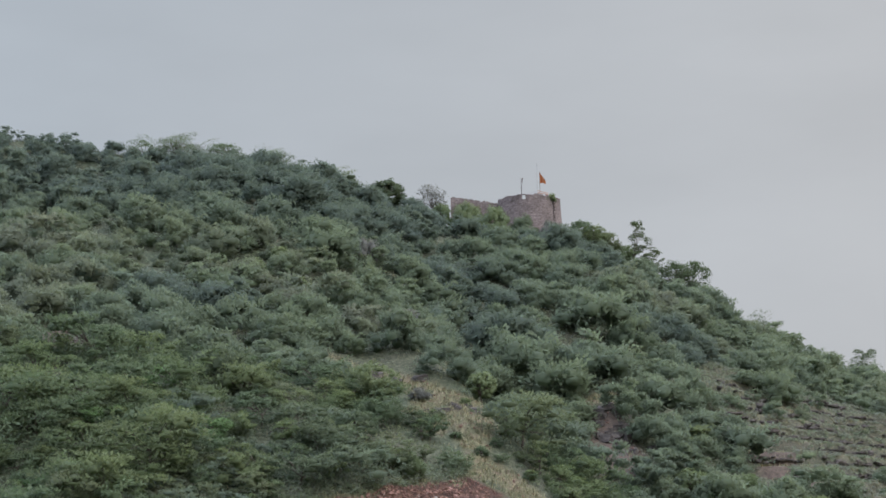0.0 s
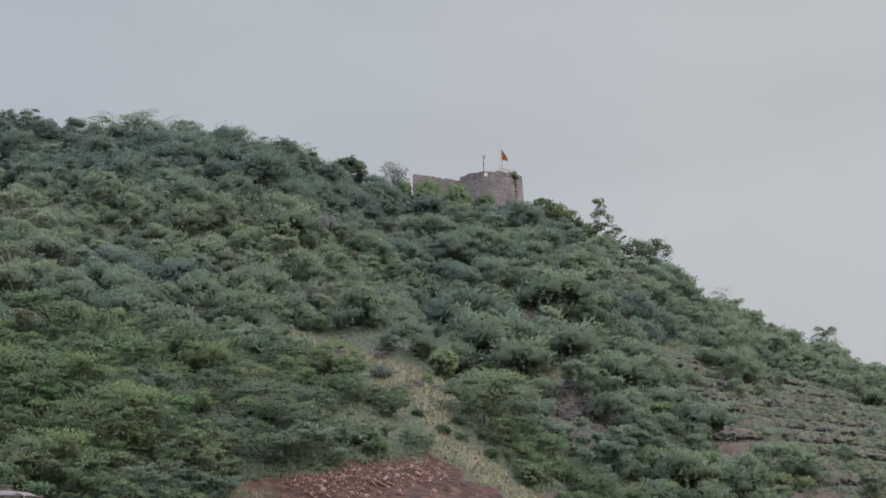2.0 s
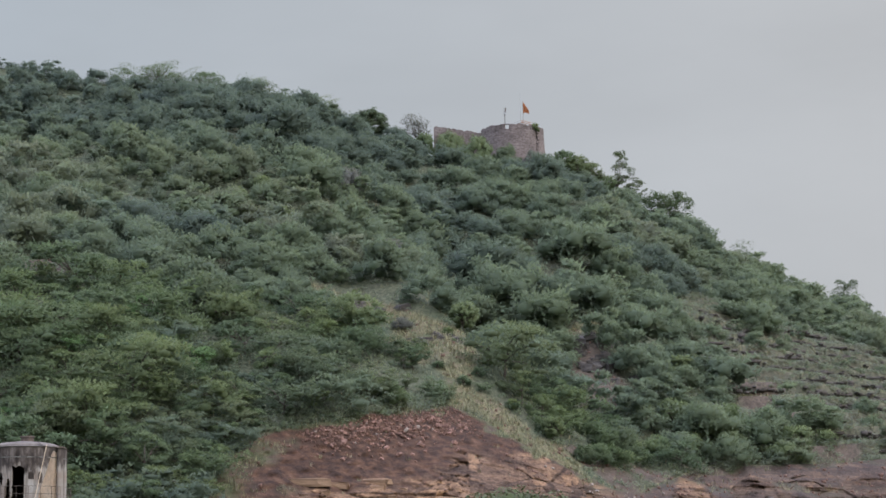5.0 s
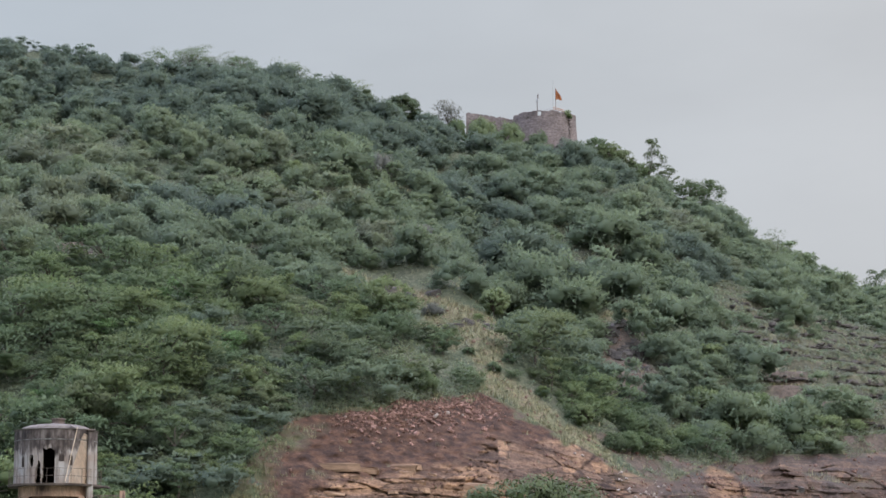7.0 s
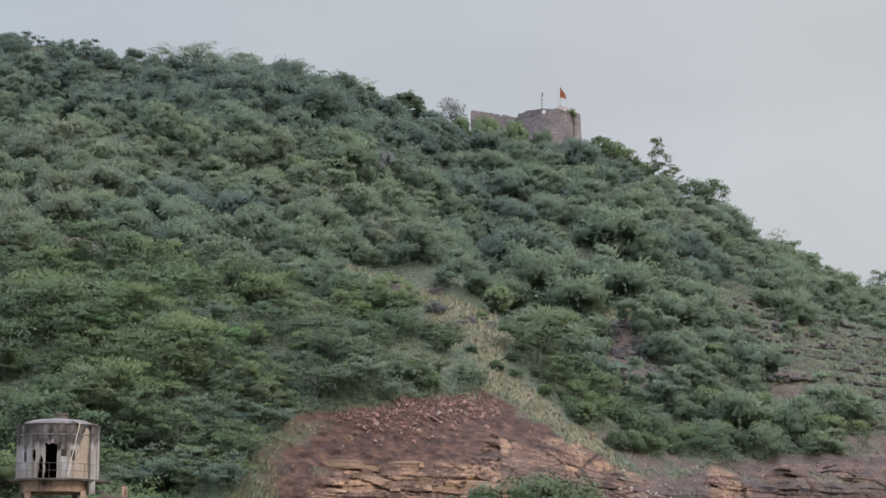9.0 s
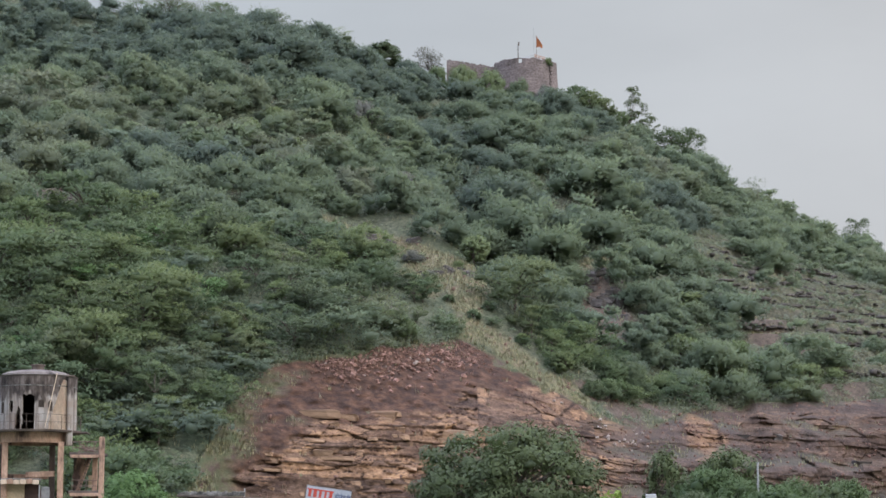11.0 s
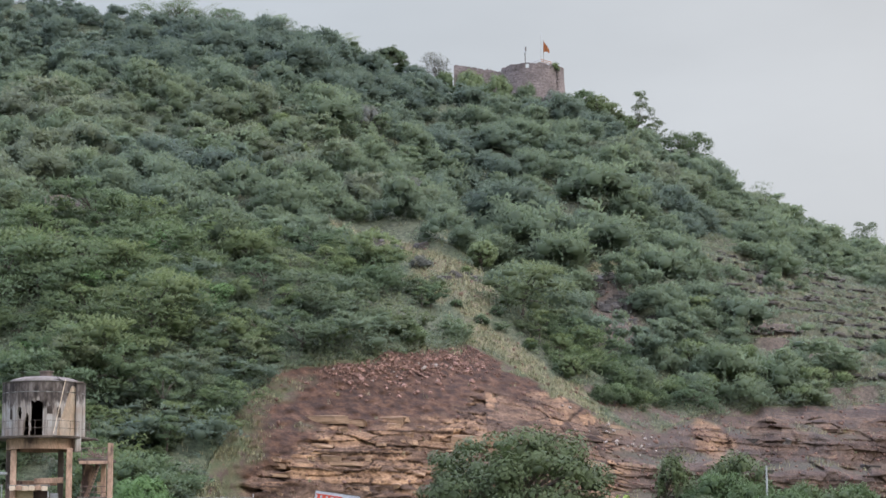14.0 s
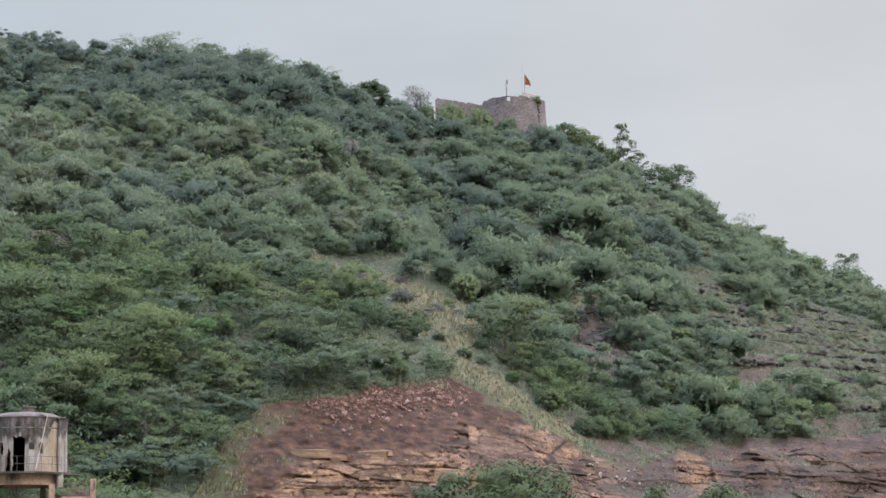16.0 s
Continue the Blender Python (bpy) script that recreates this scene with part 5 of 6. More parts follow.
lone("shrub", 213, "tree", 2.8, 5.4, 2400, 0.17, M_LEAF, "open leafy bush beside the bastion", "shrub", 27.6, 355, 50, 2, 0.07, 0, 1.0)
lone("shrub", 218, "tree", 2.9, 5.2, 2400, 0.16, M_LEAF, "open leafy bush beside the bastion", "shrub", 25.6, 353.5, 10, 2, 0.07, 0, 0.6)
lone("shrub", 219, "tree", 2.9, 4.8, 2400, 0.16, M_LEAF, "open leafy bush beside the bastion", "shrub", 30.4, 355.5, 70, 2, 0.07, 0, 0.8)
lone("shrub", 220, "tree", 2.4, 3.2, 1400, 0.16, M_LEAF, "open leafy bush on the ridge", "shrub", 46.5, 361, 70, 2, 0.07, 0, 0.6)
lone("shrub", 247, "mound", 2.6, 4.2, 2400, 0.11, M_LEAF, "dense green bush at the end of the fort wall", "shrub", 0.4, 346.2, 20)
lone("shrub", 214, "mound", 3.2, 5.6, 3000, 0.115, M_LEAF_MID, "dense green bush before the fort wall", "shrub", 4.6, 345.5, 0)
lone("shrub", 215, "mound", 3.3, 5.9, 3000, 0.115, M_LEAF_MID, "dense green bush before the fort wall", "shrub", 9.0, 344.5, 50)
lone("shrub", 216, "mound", 3.0, 5.0, 3000, 0.115, M_LEAF, "dense green bush below the bastion", "shrub", 13.6, 343.5, 90)
lone("shrub", 217, "mound", 3.0, 4.8, 3000, 0.115, M_LEAF_DRY, "grey-green bush below the bastion", "shrub", 17.5, 343.5, 20)
# on the slope
lone("thorn_tree", 221, "umbrella", 3.1, 2.6, 1500, 0.15, M_LEAF_MID, "bright flat-topped thorn tree on the slope", "tree", -28.4, 209.5, 0)
lone("shrub", 222, "round", 3.0, 4.9, 1500, 0.16, M_LEAF_DRY, "tall rounded grey-green tree on the slope", "tree", -10.2, 298, 0)
lone("shrub", 223, "round", 3.0, 4.0, 1300, 0.16, M_LEAF_DRY, "rounded grey-green shrub on the slope", "shrub", -4.5, 265, 0)
for k, (x, y) in enumerate(((-24.5, 280), (-21, 284), (-22, 274), (-18, 276), (-27, 288))):
    lone("creeper_mound", 224 + k, "round", 2.6, 2.5, 900, 0.17, M_LEAF_MID, "mound of bright green creeper over shrubs", "creeper", x, y, 40 * k)
lone("thorn_tree", 231, "umbrella", 3.8, 2.8, 1300, 0.16, M_LEAF_MID, "light green flat-topped thorn tree", "tree", 29.5, 261, 0)
lone("leafy_tree", 232, "tree", 1.9, 4.2, 1300, 0.15, M_LEAF_MID, "fresh green leafy tree on the spur", "tree", 4.6, 243.0, 0)
lone("shrub", 233, "round", 1.9, 2.7, 1200, 0.13, M_LEAF, "rounded green bush above the quarry edge", "shrub", -3.0, 212.2, 0)
lone("shrub", 234, "round", 0.8, 1.5, 300, 0.12, M_LEAF_LIME, "small yellow-green bush on the slope", "shrub", 19.0, 240.5, 0)
lone("shrub", 235, "tree", 1.4, 3.0, 900, 0.14, M_LEAF_MID, "fresh green sapling beside the quarry edge", "shrub", 12.9, 220.0, 0)
lone("thorn_tree", 236, "round", 2.6, 3.4, 1200, 0.16, M_LEAF_MID, "light green bush above the rock ledges", "shrub", 33.5, 241.5, 0)
lone("thorn_tree", 237, "round", 2.9, 3.0, 1200, 0.16, M_LEAF_MID, "light green bush above the rock ledges", "shrub", 39.8, 240.5, 60)
lone("thorn_tree", 238, "umbrella", 3.4, 2.8, 1500, 0.15, M_LEAF_MID, "bright flat-topped thorn tree near the quarry", "tree", -18.8, 202.5, 30)
lone("shrub", 239, "round", 1.2, 1.5, 500, 0.16, M_LEAF, "small bush growing on the bastion top", "shrub", 18.4, 348.4, 0, 1, 0.05, 0.4).location.z = 83.6
for k, (x, y, r, h) in enumerate(((-28.8, 219.8, 2.8, 3.6), (-17.3, 206.4, 2.9, 3.3), (-18.6, 229.6, 2.2, 3.6), (-33.8, 208.4, 3.0, 3.4), (-26.5, 206.4, 3.2, 3.4), (-31.6, 201.8, 3.0, 3.0), (-22.4, 208.8, 2.4, 3.2), (-15.1, 221.4, 2.4, 3.4), (-38.5, 213.0, 3.0, 3.2), (-36.0, 197.0, 2.8, 2.8), (-12.0, 226.5, 2.3, 3.3))):
    lone("thorn_tree", 410 + k, "umbrella", r, h, 2600, 0.10, M_LEAF_MID if k % 3 else M_LEAF_BRIGHT, "flat-topped thorn tree with light green sprays", "tree", x, y, 47 * k, core=0.34)
for k, (x, y, r, h) in enumerate(((-2.5, 240.0, 1.6, 1.5), (8.1, 266.0, 1.7, 2.0), (4.0, 223.8, 1.0, 1.2), (-3.9, 214.6, 1.7, 2.2), (6.9, 230.6, 1.2, 1.4), (1.4, 226.4, 0.8, 0.9), (5.6, 226.8, 0.9, 1.0), (-0.6, 233.0, 1.0, 1.1), (2.6, 238.6, 0.8, 0.9), (9.0, 223.2, 1.0, 1.2))):
    lone("shrub", 430 + k, "mound", r, h, int(900 * r), 0.10, M_LEAF_DRY if k in (0, 7) else M_LEAF, "small dark bush in the dry grass of the spur", "shrub", x, y, 33 * k, core=0.6)
# dark shrubs between the tower and the quarry
for k, (x, y, r, h) in enumerate(((-26.3, 178.5, 1.8, 2.4), (-24.6, 178.0, 1.7, 2.2), (-22.9, 178.8, 1.6, 2.0), (-21.3, 177.4, 1.9, 2.0), (-19.8, 176.4, 1.5, 1.5), (-27.8, 179.5, 2.0, 3.0), (-24.0, 182.0, 1.3, 1.4))):
    lone("shrub", 290 + k, "round", r, h, 1500, 0.11, M_LEAF_FEATHER, "low dark shrub at the foot of the hill", "shrub", x, y, 51 * k, core=0.5)
# thorn trees along the western edge of the cut
for k, (x, y, r, h) in enumerate(((-20.6, 190.0, 2.0, 2.2), (-22.4, 187.5, 2.4, 2.5), (-19.6, 193.6, 1.9, 2.1), (-21.9, 193.0, 2.4, 2.6), (-24.0, 184.6, 2.2, 2.4), (-18.2, 197.6, 1.7, 1.8), (-21.2, 186.6, 1.3, 1.5), (-16.4, 200.8, 1.5, 1.6))):
    lone("thorn_tree", 280 + k, "umbrella", r, h, 2000, 0.115, M_LEAF_MID if k in (1, 4) else M_LEAF, "spreading green thorn tree at the quarry's edge", "tree", x, y, 43 * k, core=0.4)
# shrubs in the gully beside the nose
for k, (x, y, r, h) in enumerate(((15.9, 219.5, 1.6, 2.0), (17.6, 222.0, 1.9, 2.4), (19.4, 224.5, 2.0, 2.4), (21.0, 228.0, 2.0, 2.6), (18.6, 227.0, 2.2, 3.0), (22.8, 230.5, 1.7, 2.0))):
    lone("shrub", 390 + k, "round", r, h, 1600, 0.12, M_LEAF if k % 2 else M_LEAF_FEATHER, "dense green shrub in the gully", "shrub", x, y, 61 * k, core=0.45)
# along the ledges
for k, (x, y, r, h) in enumerate(((25.5, 236, 2.6, 3.0), (29.0, 239.5, 2.4, 2.8), (31.5, 244, 2.8, 3.6), (36.2, 243.5, 3.0, 3.4), (41.5, 243.5, 2.6, 2.8), (28.0, 246, 2.8, 3.4), (34.5, 250, 2.6, 3.0), (45.0, 246, 2.0, 2.0), (22.0, 233, 2.2, 2.6))):
    lone("shrub", 270 + k, "round", r, h, 1500, 0.15, M_LEAF if k % 3 == 0 else M_LEAF_MID, "dense green shrub above the rock ledges", "shrub", x, y, 37 * k, core=0.5)
# in front, by the road
lone("broad_tree", 251, "tree", 4.8, 9.3, 36000, 0.095, M_LEAF_DARK, "broad dense dark green leafy tree", "tree", 3.2, 100, 0, 1, 0.26, 0.3)
lone("broad_tree", 252, "tree", 2.6, 5.8, 11000, 0.095, M_LEAF_DARK, "smaller dark green tree beside the broad one", "tree", 6.6, 101, 0, 1, 0.18, 0.42)
lone("lime_shrub", 253, "tree", 1.1, 5.7, 1500, 0.14, M_LEAF_LIME, "slender lime green sapling among trees", "tree", 7.8, 96, 0, 1, 0.06, 0)
lone("round_tree", 254, "tree", 2.2, 6.0, 11000, 0.10, M_LEAF_BRIGHT, "dense bright green round tree beside the water tower", "tree", -17.6, 127, 0, 1, 0.14, 0.42)
lone("feathery_tree", 255, "tree", 1.5, 8.3, 4500, 0.10, M_LEAF_DARK, "slender dark feathery thorn tree", "tree", 13.5, 128, 0, 1, 0.12, 0.42)
lone("feathery_tree", 256, "tree", 3.5, 7.1, 12000, 0.10, M_LEAF_GREEN, "feathery green thorn tree by the road", "tree", 16.0, 126, 0, 1, 0.16, 0.42)
lone("feathery_tree", 257, "tree", 2.8, 8.5, 9000, 0.11, M_LEAF_DARK, "dark layered thorn tree by the road", "tree", 17.6, 130, 0, 1, 0.16, 0.42)
lone("feathery_tree", 258, "tree", 3.2, 6.4, 9000, 0.10, M_LEAF_FEATHER, "feathery green thorn tree by the road", "tree", 21.2, 125, 60, 1, 0.16, 0.42)
lone("feathery_tree", 259, "tree", 2.4, 5.4, 5500, 0.10, M_LEAF_FEATHER, "low green thorn tree by the road", "tree", 14.2, 120, 60, 1, 0.14, 0.42)
lone("feathery_tree", 261, "tree", 1.9, 6.3, 5000, 0.10, M_LEAF_GREEN, "small green thorn tree by the road", "tree", 24.0, 127, 20, 1, 0.12, 0.42)
lone("feathery_tree", 260, "tree", 2.8, 5.8, 7500, 0.10, M_LEAF_GREEN, "low green thorn tree by the road", "tree", 18.6, 119, 20, 1, 0.14, 0.42)


# ---- house, sign and poles by the road ----
def house():
    gz = ground_at(-12, 124)
    ob = empty("roadside_house", (-10.42, 120.0, gz - 0.05), -14)
    H, W, D = 5.72 - gz, 3.85, 3.6
    part("front_wall", box((W, 0.25, H), (-W / 2, 0.12, H / 2), bevel=0.015), M_WHITE, ob, "blank limewashed wall")
    part("back_wall", box((W, 0.25, H), (-W / 2, D, H / 2), bevel=0.015), M_WHITE, ob)
    part("west_wall", box((0.25, D - 0.4, H), (-W + 0.125, D / 2 + 0.06, H / 2), bevel=0.015), M_WHITE, ob)
    # the wall with the openings: piers, a sill course and a lintel course
    step = (D - 0.5) / 5
    part("sill_wall", box((0.12, D - 0.4, H - 1.5), (-0.06, D / 2 + 0.06, (H - 1.5) / 2), bevel=0.01), M_SIDE_LIT, ob)
    part("lintel_wall", box((0.12, D - 0.4, 0.28), (-0.06, D / 2 + 0.06, H - 0.14), bevel=0.01), M_SIDE_LIT, ob)
    for k in range(6):
        part("pier", box((0.12, step * 0.5, 1.22), (-0.06, 0.35 + step * k * 0.97, H - 0.89), bevel=0.01), M_SIDE_LIT, ob)
    for k in range(5):
        w = part("window", box((0.04, step * 0.5, 1.22), (-0.10, 0.35 + step * (k + 0.5) * 0.97, H - 0.89), bevel=0), M_DARK, ob, "narrow dark window")
        part("bar", box((0.02, 0.03, 1.2), (-0.07, 0.35 + step * (k + 0.5) * 0.97, H - 0.89), bevel=0), M_STEEL, w)
    part("roof_slab", box((W + 1.0, D + 0.9, 0.13), (-W / 2 + 0.4, D / 2 + 0.35, H + 0.06), (0, 2.5, 0), 0.02), M_STAINED, ob, "dark overhanging roof slab")
    n = 26
    rng = random.Random(3)
    for k in range(n):
        h = 0.26 + rng.uniform(-0.06, 0.04)
        part("parapet_block", box((W / n - 0.004, 0.2, h), (-W * (k + 0.5) / n, 0.02, H + 0.12 + h / 2), bevel=0.02), M_COPING, ob, "mouldy crumbling parapet block")
    part("vent_pipe", rod((-0.05, 0.1, H), (-0.05, 0.1, H + 0.55), 0.03), M_STEEL, ob)
    return tagged(ob, "limewashed flat-roofed house with narrow side windows", "house")


house()


def lettering(body, size, at, mat, parent, label, turn=(90, 0, 0), bold=0.0):
    cu = bpy.data.curves.new("lettering", "FONT")
    cu.body, cu.size, cu.extrude, cu.offset = body, size, 0.004, bold
    tmp = new("lettering_curve", cu)
    me = bpy.data.meshes.new_from_object(tmp.evaluated_get(bpy.context.evaluated_depsgraph_get()))
    bpy.data.objects.remove(tmp)
    me.materials.append(mat)
    ob = new("lettering", me)
    ob.parent = parent
    ob.matrix_basis = pose(*at, *turn)
    return tagged(ob, label)


def sign():
    ob = empty("shop_sign", (-6.12, 125.2, 1.0), 0)
    board = part("board", box((2.6, 0.08, 1.24), (0, 0, 4.82), (0, 8.3, 0), 0.01), M_BOARD, ob, "pale blue-white printed sign board")
    lean = pose(0, 0, 4.82, 0, 8.3, 0)

    def bar(x, z, w, h, mat, label):
        b = box((w, 0.012, h), (x, -0.05, z), bevel=0)
        bmesh.ops.transform(b, matrix=lean, verts=b.verts)
        part("painted_bar", b, mat, board, label)
    # the shop's name as plain bars, the headline stroke over them
    bar(-0.48, 0.40, 1.5, 0.07, M_RED, "red painted stroke")
    for k, w in enumerate((0.22, 0.26, 0.2, 0.16, 0.24)):
        bar(-1.07 + 0.30 * k, 0.17, w * 0.75, 0.40, M_RED, "red painted bar")
    for k, w in enumerate((0.3, 0.18, 0.42, 0.2, 0.36, 0.3, 0.2)):
        bar(-1.05 + 0.35 * k, -0.36, w * 0.8, 0.13, M_PALEBLUE if k > 3 else M_BLUE, "small blue painted bar")
    t = lettering("सेनेटरी", 0.37, (0, 0, 0), M_BLUE, board, "dark blue lettering")
    t.matrix_basis = lean @ pose(0.36, -0.052, 0.04, 90, 0, 0)
    panel = part("side_board", box((1.08, 0.06, 0.7), (1.83, 0.1, 4.27), (0, 7, 0), 0.01), M_BOARD, ob, "smaller white sign board")
    lean2 = pose(1.83, 0.1, 4.27, 0, 7, 0)
    t2 = lettering("पेंटर", 0.36, (0, 0, 0), M_BLUE, panel, "dark blue lettering")
    t2.matrix_basis = lean2 @ pose(-0.36, -0.04, 0.02, 90, 0, 0)
    for edge in (0.61, -0.61):
        b = box((2.62, 0.1, 0.035), (0, 0, edge), bevel=0)
        bmesh.ops.transform(b, matrix=lean, verts=b.verts)
        part("frame_bar", b, M_STAINED, ob)
    for edge in (1.3, -1.3):
        b = box((0.035, 0.1, 1.24), (edge, 0, 0), bevel=0)
        bmesh.ops.transform(b, matrix=lean, verts=b.verts)
        part("frame_bar", b, M_STAINED, ob)
    for x in (-1.1, 1.0, 2.2):
        part("post", rod((x, 0.12, -0.6), (x, 0.12, 4.6), 0.05), M_STEEL, ob)
    return tagged(ob, "tilted painted shop sign of two boards on steel posts", "sign")


sign()


def power_pole():
    gz = ground_at(18.0, 122)
    ob = empty("power_pole", (18.02, 122, gz - 0.3))
    part("pole", rod((0, 0, 0), (0, 0, 7.7 - gz + 0.3), 0.075, 0.05, 8), M_STEEL, ob)
    return tagged(ob, "bare grey concrete pole among thorn trees", "pole")


power_pole()


def board_post():
    ob = empty("board_post", (10.9, 110, ground_at(10.9, 110) - 0.2))
    gz = ground_at(10.9, 110) - 0.2
    part("post", rod((0.1, 0.1, 0), (0.1, 0.1, 5.5 - gz), 0.05), M_STEEL, ob)
    part("upper_board", box((0.55, 0.12, 0.46), (-0.05, 0, 5.27 - gz), bevel=0.02), M_PANEL, ob, "small white board")
    part("lower_board", box((0.42, 0.12, 0.42), (0.26, 0, 4.68 - gz), bevel=0.02), M_PANEL, ob, "small white board")
    return tagged(ob, "two small white boards on a thin post", "sign")


board_post()


def antenna_mast():
    gz = ground_at(-27.2, 125) - 0.3
    ob = empty("antenna_mast", (-27.2, 125.3, gz))
    for dx, dy in ((-0.25, -0.2), (0.25, -0.2), (0, 0.25)):
        part("leg", rod((dx, dy, 0), (dx, dy, 17.5 - gz), 0.035, sides=6), M_STEEL, ob)
    for k in range(14):
        z = 1 + k * 0.85
        part("brace", rod((-0.25, -0.2, z), (0.25, -0.2, z + 0.8), 0.018, sides=5), M_STEEL, ob)
    for x, z in ((0.47, 14.68), (0.20, 12.98)):
        p = part("panel_antenna", box((0.28, 0.14, 1.86), (x, -0.35, z - gz), (0, 2, 0), 0.04), M_PANEL, ob, "white panel antenna")
        part("bracket", box((0.08, 0.3, 0.1), (x - 0.05, -0.2, z - gz), bevel=0.01), M_STEEL, p)
    part("cable", rod((0.24, -0.3, 0.5), (0.22, -0.3, 12 - gz), 0.03, sides=6), M_DARK, ob)
    return tagged(ob, "steel lattice mast with white panel antennas", "antenna mast")


antenna_mast()


# ---- loose stone and slabs of the quarry ----
def stone_mesh(seed, mat, flat=1.0, soften=0.16):
    rng = np.random.default_rng(seed)
    bm = bmesh.new()
    bmesh.ops.create_cube(bm, size=1)
    bmesh.ops.bevel(bm, geom=bm.edges[:], offset=soften, segments=1, affect="EDGES")
    for v in bm.verts:
        v.co += Vector(rng.normal(0, 0.06 if soften > 0.1 else 0.085, 3))
        v.co.z *= flat
    me = bpy.data.meshes.new("stone")
    bm.to_mesh(me)
    bm.free()
    me.materials.append(mat)
    return me


def face_point(x, a):
    """The place on the quarry face at x, a of the way up."""
    X, Y, Z = FACE[:3]
    i = int(np.clip((x + 20.6) / 0.13, 0, X.shape[0] - 1))
    j = int(np.clip((a + 0.05) / 1.05 * 209, 0, 209))
    return X[i, j], Y[i, j], Z[i, j], FACE[3][i, j], FACE[4][i, j]


def add_piece(name, me, at, size, turn, parent):
    ob = new(name, me)
    ob.parent = parent
    ob.matrix_basis = pose(*at, *turn) @ Matrix.Diagonal((*size, 1))
    return ob


SLABS = [stone_mesh(300 + k, M_SLAB, soften=0.09) for k in range(6)]
FAR_SLABS = [stone_mesh(310 + k, M_SLAB_FAR, soften=0.06) for k in range(6)]
STONES = [stone_mesh(320 + k, M_RUBBLE) for k in range(5)] + [stone_mesh(330, M_PALE)]
prng = random.Random(17)
made = 0
while made < 70:
    x, a = prng.uniform(-15, 17) if made < 60 else prng.uniform(16, 54), prng.uniform(0.12, 0.98)
    px, py, pz, earth, grassy = face_point(x, a)
    if earth > 0.4 or grassy > 0.5 or 3 < x < 16 and a > 0.35:
        continue
    w = prng.uniform(0.5, 1.4) if prng.random() < 0.7 else prng.uniform(1.4, 3.0)
    bulk = 1.0 if x < 16 else 1.4
    w = w if x < 16 else w * 0.6
    add_piece("slab", (SLABS if x < 16 else FAR_SLABS)[made % 6], (px, py + (prng.uniform(0.56, 0.74) if x < 16 else prng.uniform(0.68, 0.82)) * bulk, pz), (w * bulk, prng.uniform(0.9, 1.5) * bulk, prng.uniform(0.22, 0.75) * bulk * (1 if x < 16 else 1.3)), (prng.uniform(-6, 6), prng.uniform(-3, 6), prng.uniform(-16, 16)), face)
    made += 1
for x, z, w, h in ((-10.7, 15.65, 3.5, 0.62), (-8.1, 15.5, 2.3, 0.5), (2.4, 14.0, 3.0, 0.75), (4.6, 14.2, 2.4, 0.7), (-1.2, 11.5, 3.4, 0.7), (-9.6, 12.0, 1.8, 0.5)):
    best = min(np.linspace(0.1, 0.99, 90), key=lambda q: abs(face_point(x, q)[2] - z))
    px, py, pz, _, _ = face_point(x, best)
    add_piece("slab", SLABS[made % 6], (px, py + 0.3, pz), (w, 1.4, h * 1.25), (0, 2, prng.uniform(-5, 5)), face)
    made += 1
made = 0
while made < 260:
    x, a = prng.gauss(-3.0, 4.2), 1 - abs(prng.gauss(0, 0.10)) - 0.02
    if not -16 < x < 5:
        continue
    px, py, pz, earth, grassy = face_point(x, a)
    if earth < 0.5:
        continue
    s = prng.uniform(0.12, 0.26) if prng.random() < 0.92 else prng.uniform(0.3, 0.5)
    add_piece("stone", STONES[5 if prng.random() < 0.03 else made % 5], (px, py - 0.02, pz + 0.05), (s * prng.uniform(1, 1.7), s, s * prng.uniform(0.5, 0.9)), (prng.uniform(-40, 40), prng.uniform(-40, 40), prng.uniform(0, 180)), face)
    made += 1

# a spill of pale stones where the nose meets the wing
for k in range(34):
    px, py, pz, _, _ = face_point(prng.gauss(18.4, 2.2), prng.uniform(0.78, 1.0))
    s = prng.uniform(0.10, 0.27)
    add_piece("stone", STONES[5], (px, py - 0.05, pz + 0.08), (s * prng.uniform(1, 1.6), s, s * 0.8), (prng.uniform(-40, 40), prng.uniform(-40, 40), prng.uniform(0, 180)), face)


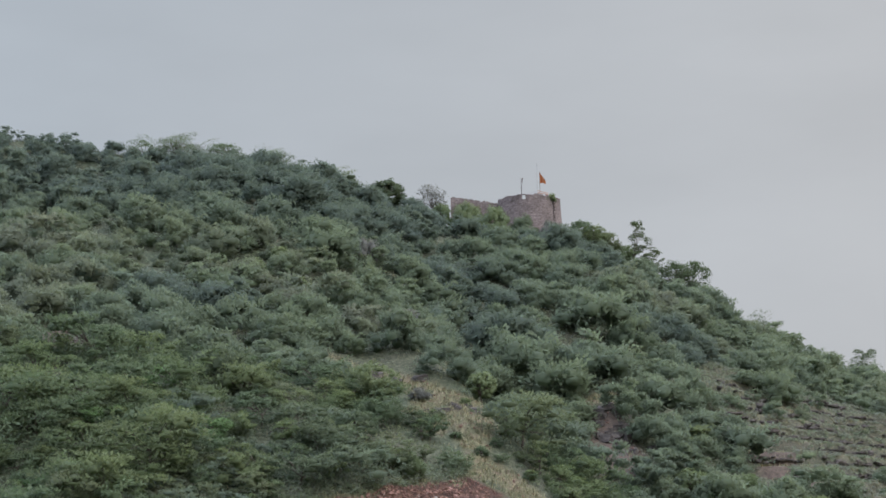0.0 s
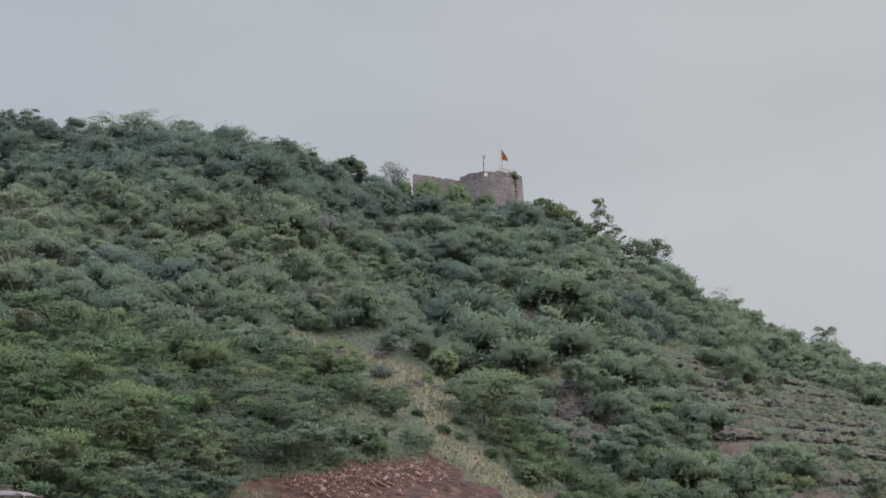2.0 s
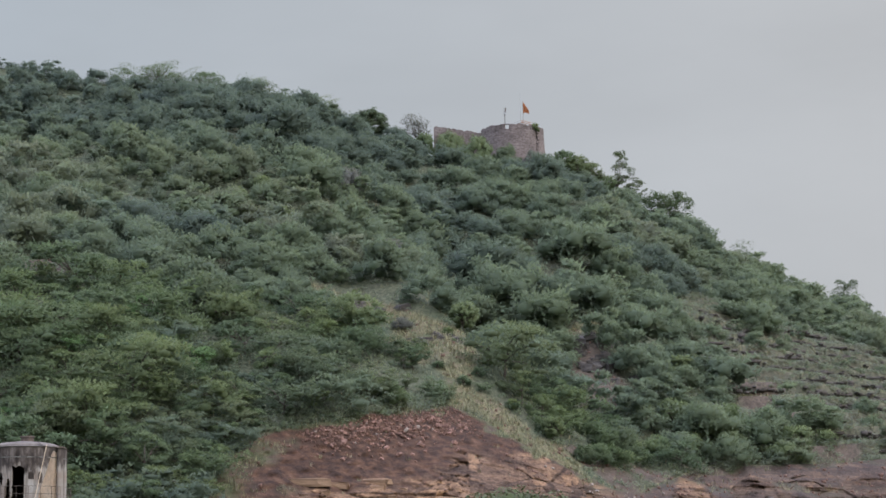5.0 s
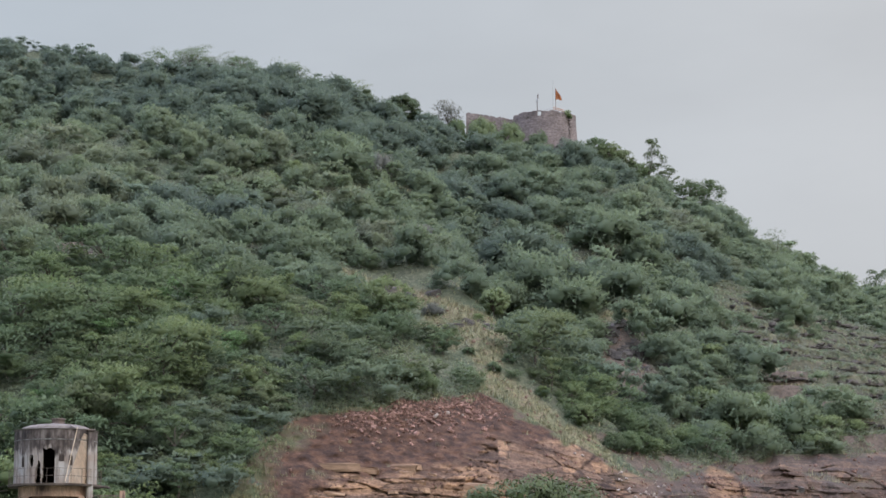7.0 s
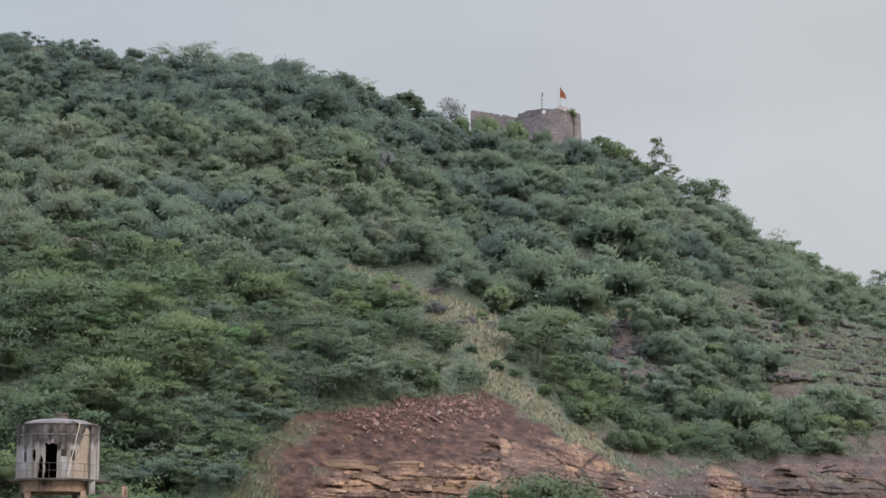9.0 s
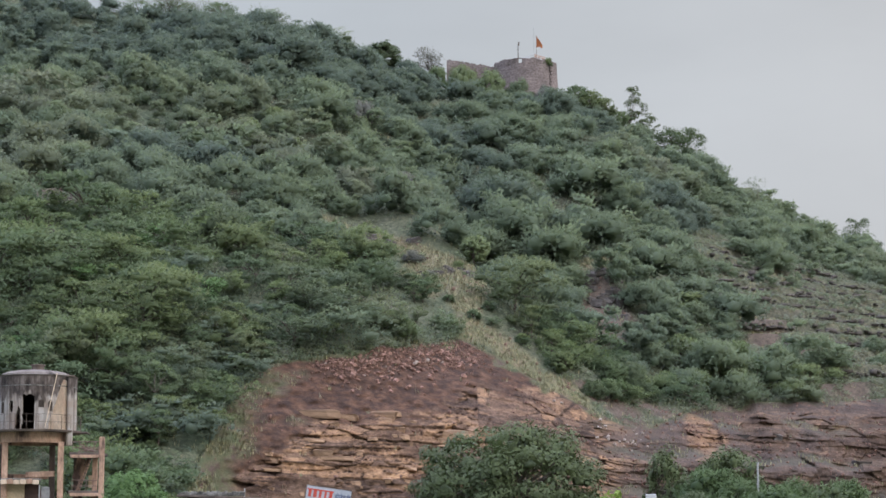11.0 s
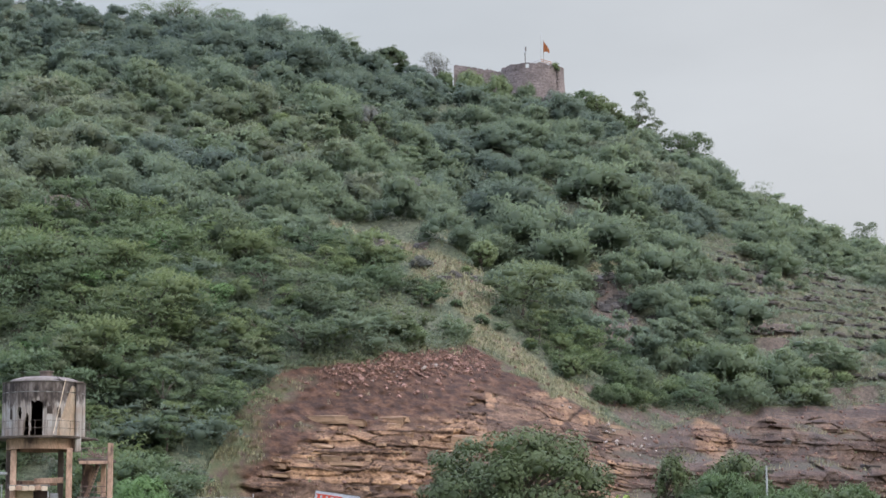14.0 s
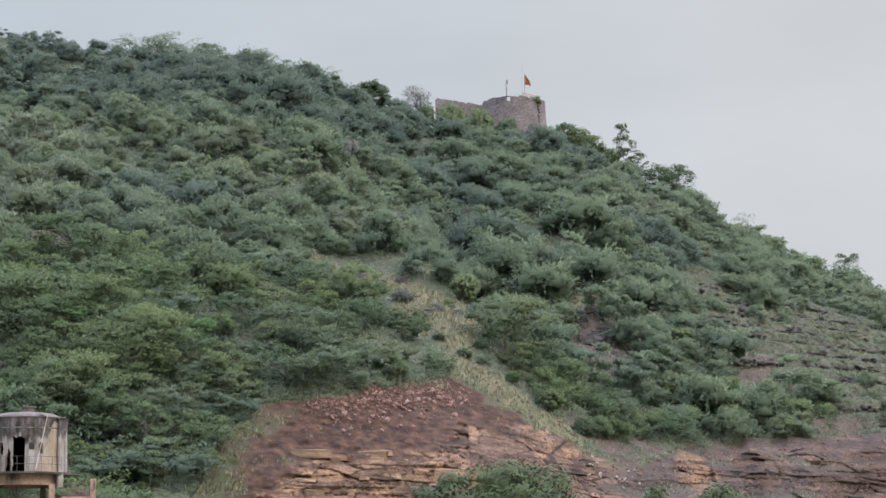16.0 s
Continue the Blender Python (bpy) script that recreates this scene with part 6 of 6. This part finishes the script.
def loose_rubble():
    """Small broken stones over the slumped earth, the ledges and the bare patches."""
    rng = np.random.default_rng(51)
    spots_at = []
    X, Y, Z, earth, grassy = (a.ravel() for a in FACE)
    pick = rng.choice(len(X), 42000)
    brow = hill(X, toe_and_lip(X)[1]) - Z
    crest = smooth(3.5, 0.5, np.abs(X + 3.0) - 6) * smooth(3.4, 1.2, brow + 1.1 * value_noise(X / 2.2, Y / 2.2, 36))
    keep = rng.random(len(pick)) < np.where(earth[pick] > 0.5, 0.012 + 0.75 * crest[pick], 0.03) + 0.03 * (X[pick] > 15)
    spots_at.append(np.stack([X[pick], Y[pick] - 0.02, Z[pick] + 0.02], 1)[keep])
    x, y = rng.uniform(-50, 60, 24000), rng.uniform(205, 285, 24000)
    ok = (y > toe_and_lip(x)[1] + 0.5) & (rng.random(len(x)) < (0.5 * bareness(x, y) + 0.02 * terrace_zone(x, y)) * (x < 26) + 0.24 * grassiness(x, y))
    spots_at.append(np.stack([x[ok], y[ok], ground_height(x[ok], y[ok])], 1))
    P = np.concatenate(spots_at)
    cube = np.array([[-1, -1, -1], [1, -1, -1], [1, 1, -1], [-1, 1, -1], [-1, -1, 1], [1, -1, 1], [1, 1, 1], [-1, 1, 1]]) * 0.5
    quads = np.array([[0, 3, 2, 1], [4, 5, 6, 7], [0, 1, 5, 4], [1, 2, 6, 5], [2, 3, 7, 6], [3, 0, 4, 7]])
    n = len(P)
    s = np.exp(rng.normal(-1.98, 0.42, n))
    shape = cube[None] * (s[:, None, None] * rng.uniform(0.6, 1.5, (n, 1, 3))) * rng.uniform(0.6, 1.2, (n, 8, 1))
    a = rng.random(n) * 6.283
    ca, sa = np.cos(a)[:, None], np.sin(a)[:, None]
    shape = np.stack([shape[..., 0] * ca - shape[..., 1] * sa, shape[..., 0] * sa + shape[..., 1] * ca, shape[..., 2]], -1)
    V = (shape + P[:, None]).reshape(-1, 3)
    F = (quads[None] + 8 * np.arange(n)[:, None, None]).reshape(-1, 4)
    return tagged(new("rubble", raw_mesh("rubble", V, F, M_RUBBLE)), "broken reddish stones strewn over earth and ledges", "rubble", kind="stuff")


loose_rubble()


def ledge_stones():
    """Broken edges of the rock terraces on the eastern flank."""
    rng = np.random.default_rng(61)
    ys = np.arange(232, 342, 0.25)
    xs, yy = [], []
    for x in np.arange(27, 86, 0.34):
        slope = (hill(x + 0 * ys, ys + 0.4) - hill(x + 0 * ys, ys - 0.4)) / 0.8
        steep = slope > 0.72
        # the middle of each riser that this line up the slope crosses
        starts, ends = np.flatnonzero(steep[1:] & ~steep[:-1]), np.flatnonzero(~steep[1:] & steep[:-1])
        for a in starts:
            b = ends[ends > a]
            if len(b) and value_noise(np.array([x / 5.0]), np.array([ys[a] / 7.0]), 62)[0] > -0.35:
                xs.append(x + rng.uniform(-0.15, 0.15))
                yy.append(0.5 * (ys[a] + ys[b[0]]) + rng.uniform(-0.15, 0.15))
    x, y = np.array(xs), np.array(yy)
    keep = (y > toe_and_lip(x)[1] + 3) & ((terrace_zone(x, y) > 0.3) | (x > 50)) & (rng.random(len(x)) < 0.8)
    x, y = x[keep], y[keep]
    z = hill(x, y)
    n = len(x)
    cube = np.array([[-1, -1, -1], [1, -1, -1], [1, 1, -1], [-1, 1, -1], [-1, -1, 1], [1, -1, 1], [1, 1, 1], [-1, 1, 1]]) * 0.5
    quads = np.array([[0, 3, 2, 1], [4, 5, 6, 7], [0, 1, 5, 4], [1, 2, 6, 5], [2, 3, 7, 6], [3, 0, 4, 7]])
    size = np.stack([np.exp(rng.normal(-0.35, 0.5, n)), rng.uniform(1.2, 1.6, n), np.exp(rng.normal(-1.5, 0.45, n))], 1)
    shape = cube[None] * size[:, None] * rng.uniform(0.75, 1.15, (n, 8, 3))
    V = (shape + np.stack([x, y + 0.15, z + 0.2 + rng.uniform(-0.2, 0.2, n)], 1)[:, None]).reshape(-1, 3)
    F = (quads[None] + 8 * np.arange(n)[:, None, None]).reshape(-1, 4)
    return tagged(new("ledge_stones", raw_mesh("ledge_stones", V, F, M_SLAB_FAR)), "grey-brown broken rock edges of hillside terraces", "rock ledges", kind="stuff")


ledge_stones()
rock = tagged(new("flat_rock", stone_mesh(340, M_PALE)), "flat pale rock lying on the slope", "rock")
rock.matrix_world = pose(10.4, 259.5, ground_at(10.4, 259.5) + 0.15, 8, -6, 12) @ Matrix.Diagonal((2.3, 1.6, 0.5, 1))


def outcrop(x, y, count, spread, seed):
    """A knot of jointed rock standing out of the slope."""
    rng = random.Random(seed)
    ob = empty("rock_outcrop", (x, y, ground_at(x, y)))
    for k in range(count):
        dx, dy = rng.gauss(0, spread), rng.gauss(0, spread * 0.6)
        s = rng.uniform(0.5, 1.3)
        piece = new("rock", stone_mesh(seed * 10 + k, M_SLAB_FAR, soften=0.12))
        piece.parent = ob
        piece.matrix_basis = pose(dx, dy, ground_at(x + dx, y + dy) - ground_at(x, y) - 0.1 * s, rng.uniform(-12, 12), rng.uniform(-12, 12), rng.uniform(-30, 30)) @ Matrix.Diagonal((s * rng.uniform(1, 1.5), s, s * rng.uniform(0.6, 1.3), 1))
    return tagged(ob, "jointed brown rock outcrop with grass above", "rock outcrop")


outcrop(19.5, 255.5, 36, 2.3, 81)
outcrop(-6.5, 245.5, 10, 1.6, 82)
outcrop(1.5, 235.5, 9, 1.6, 83)
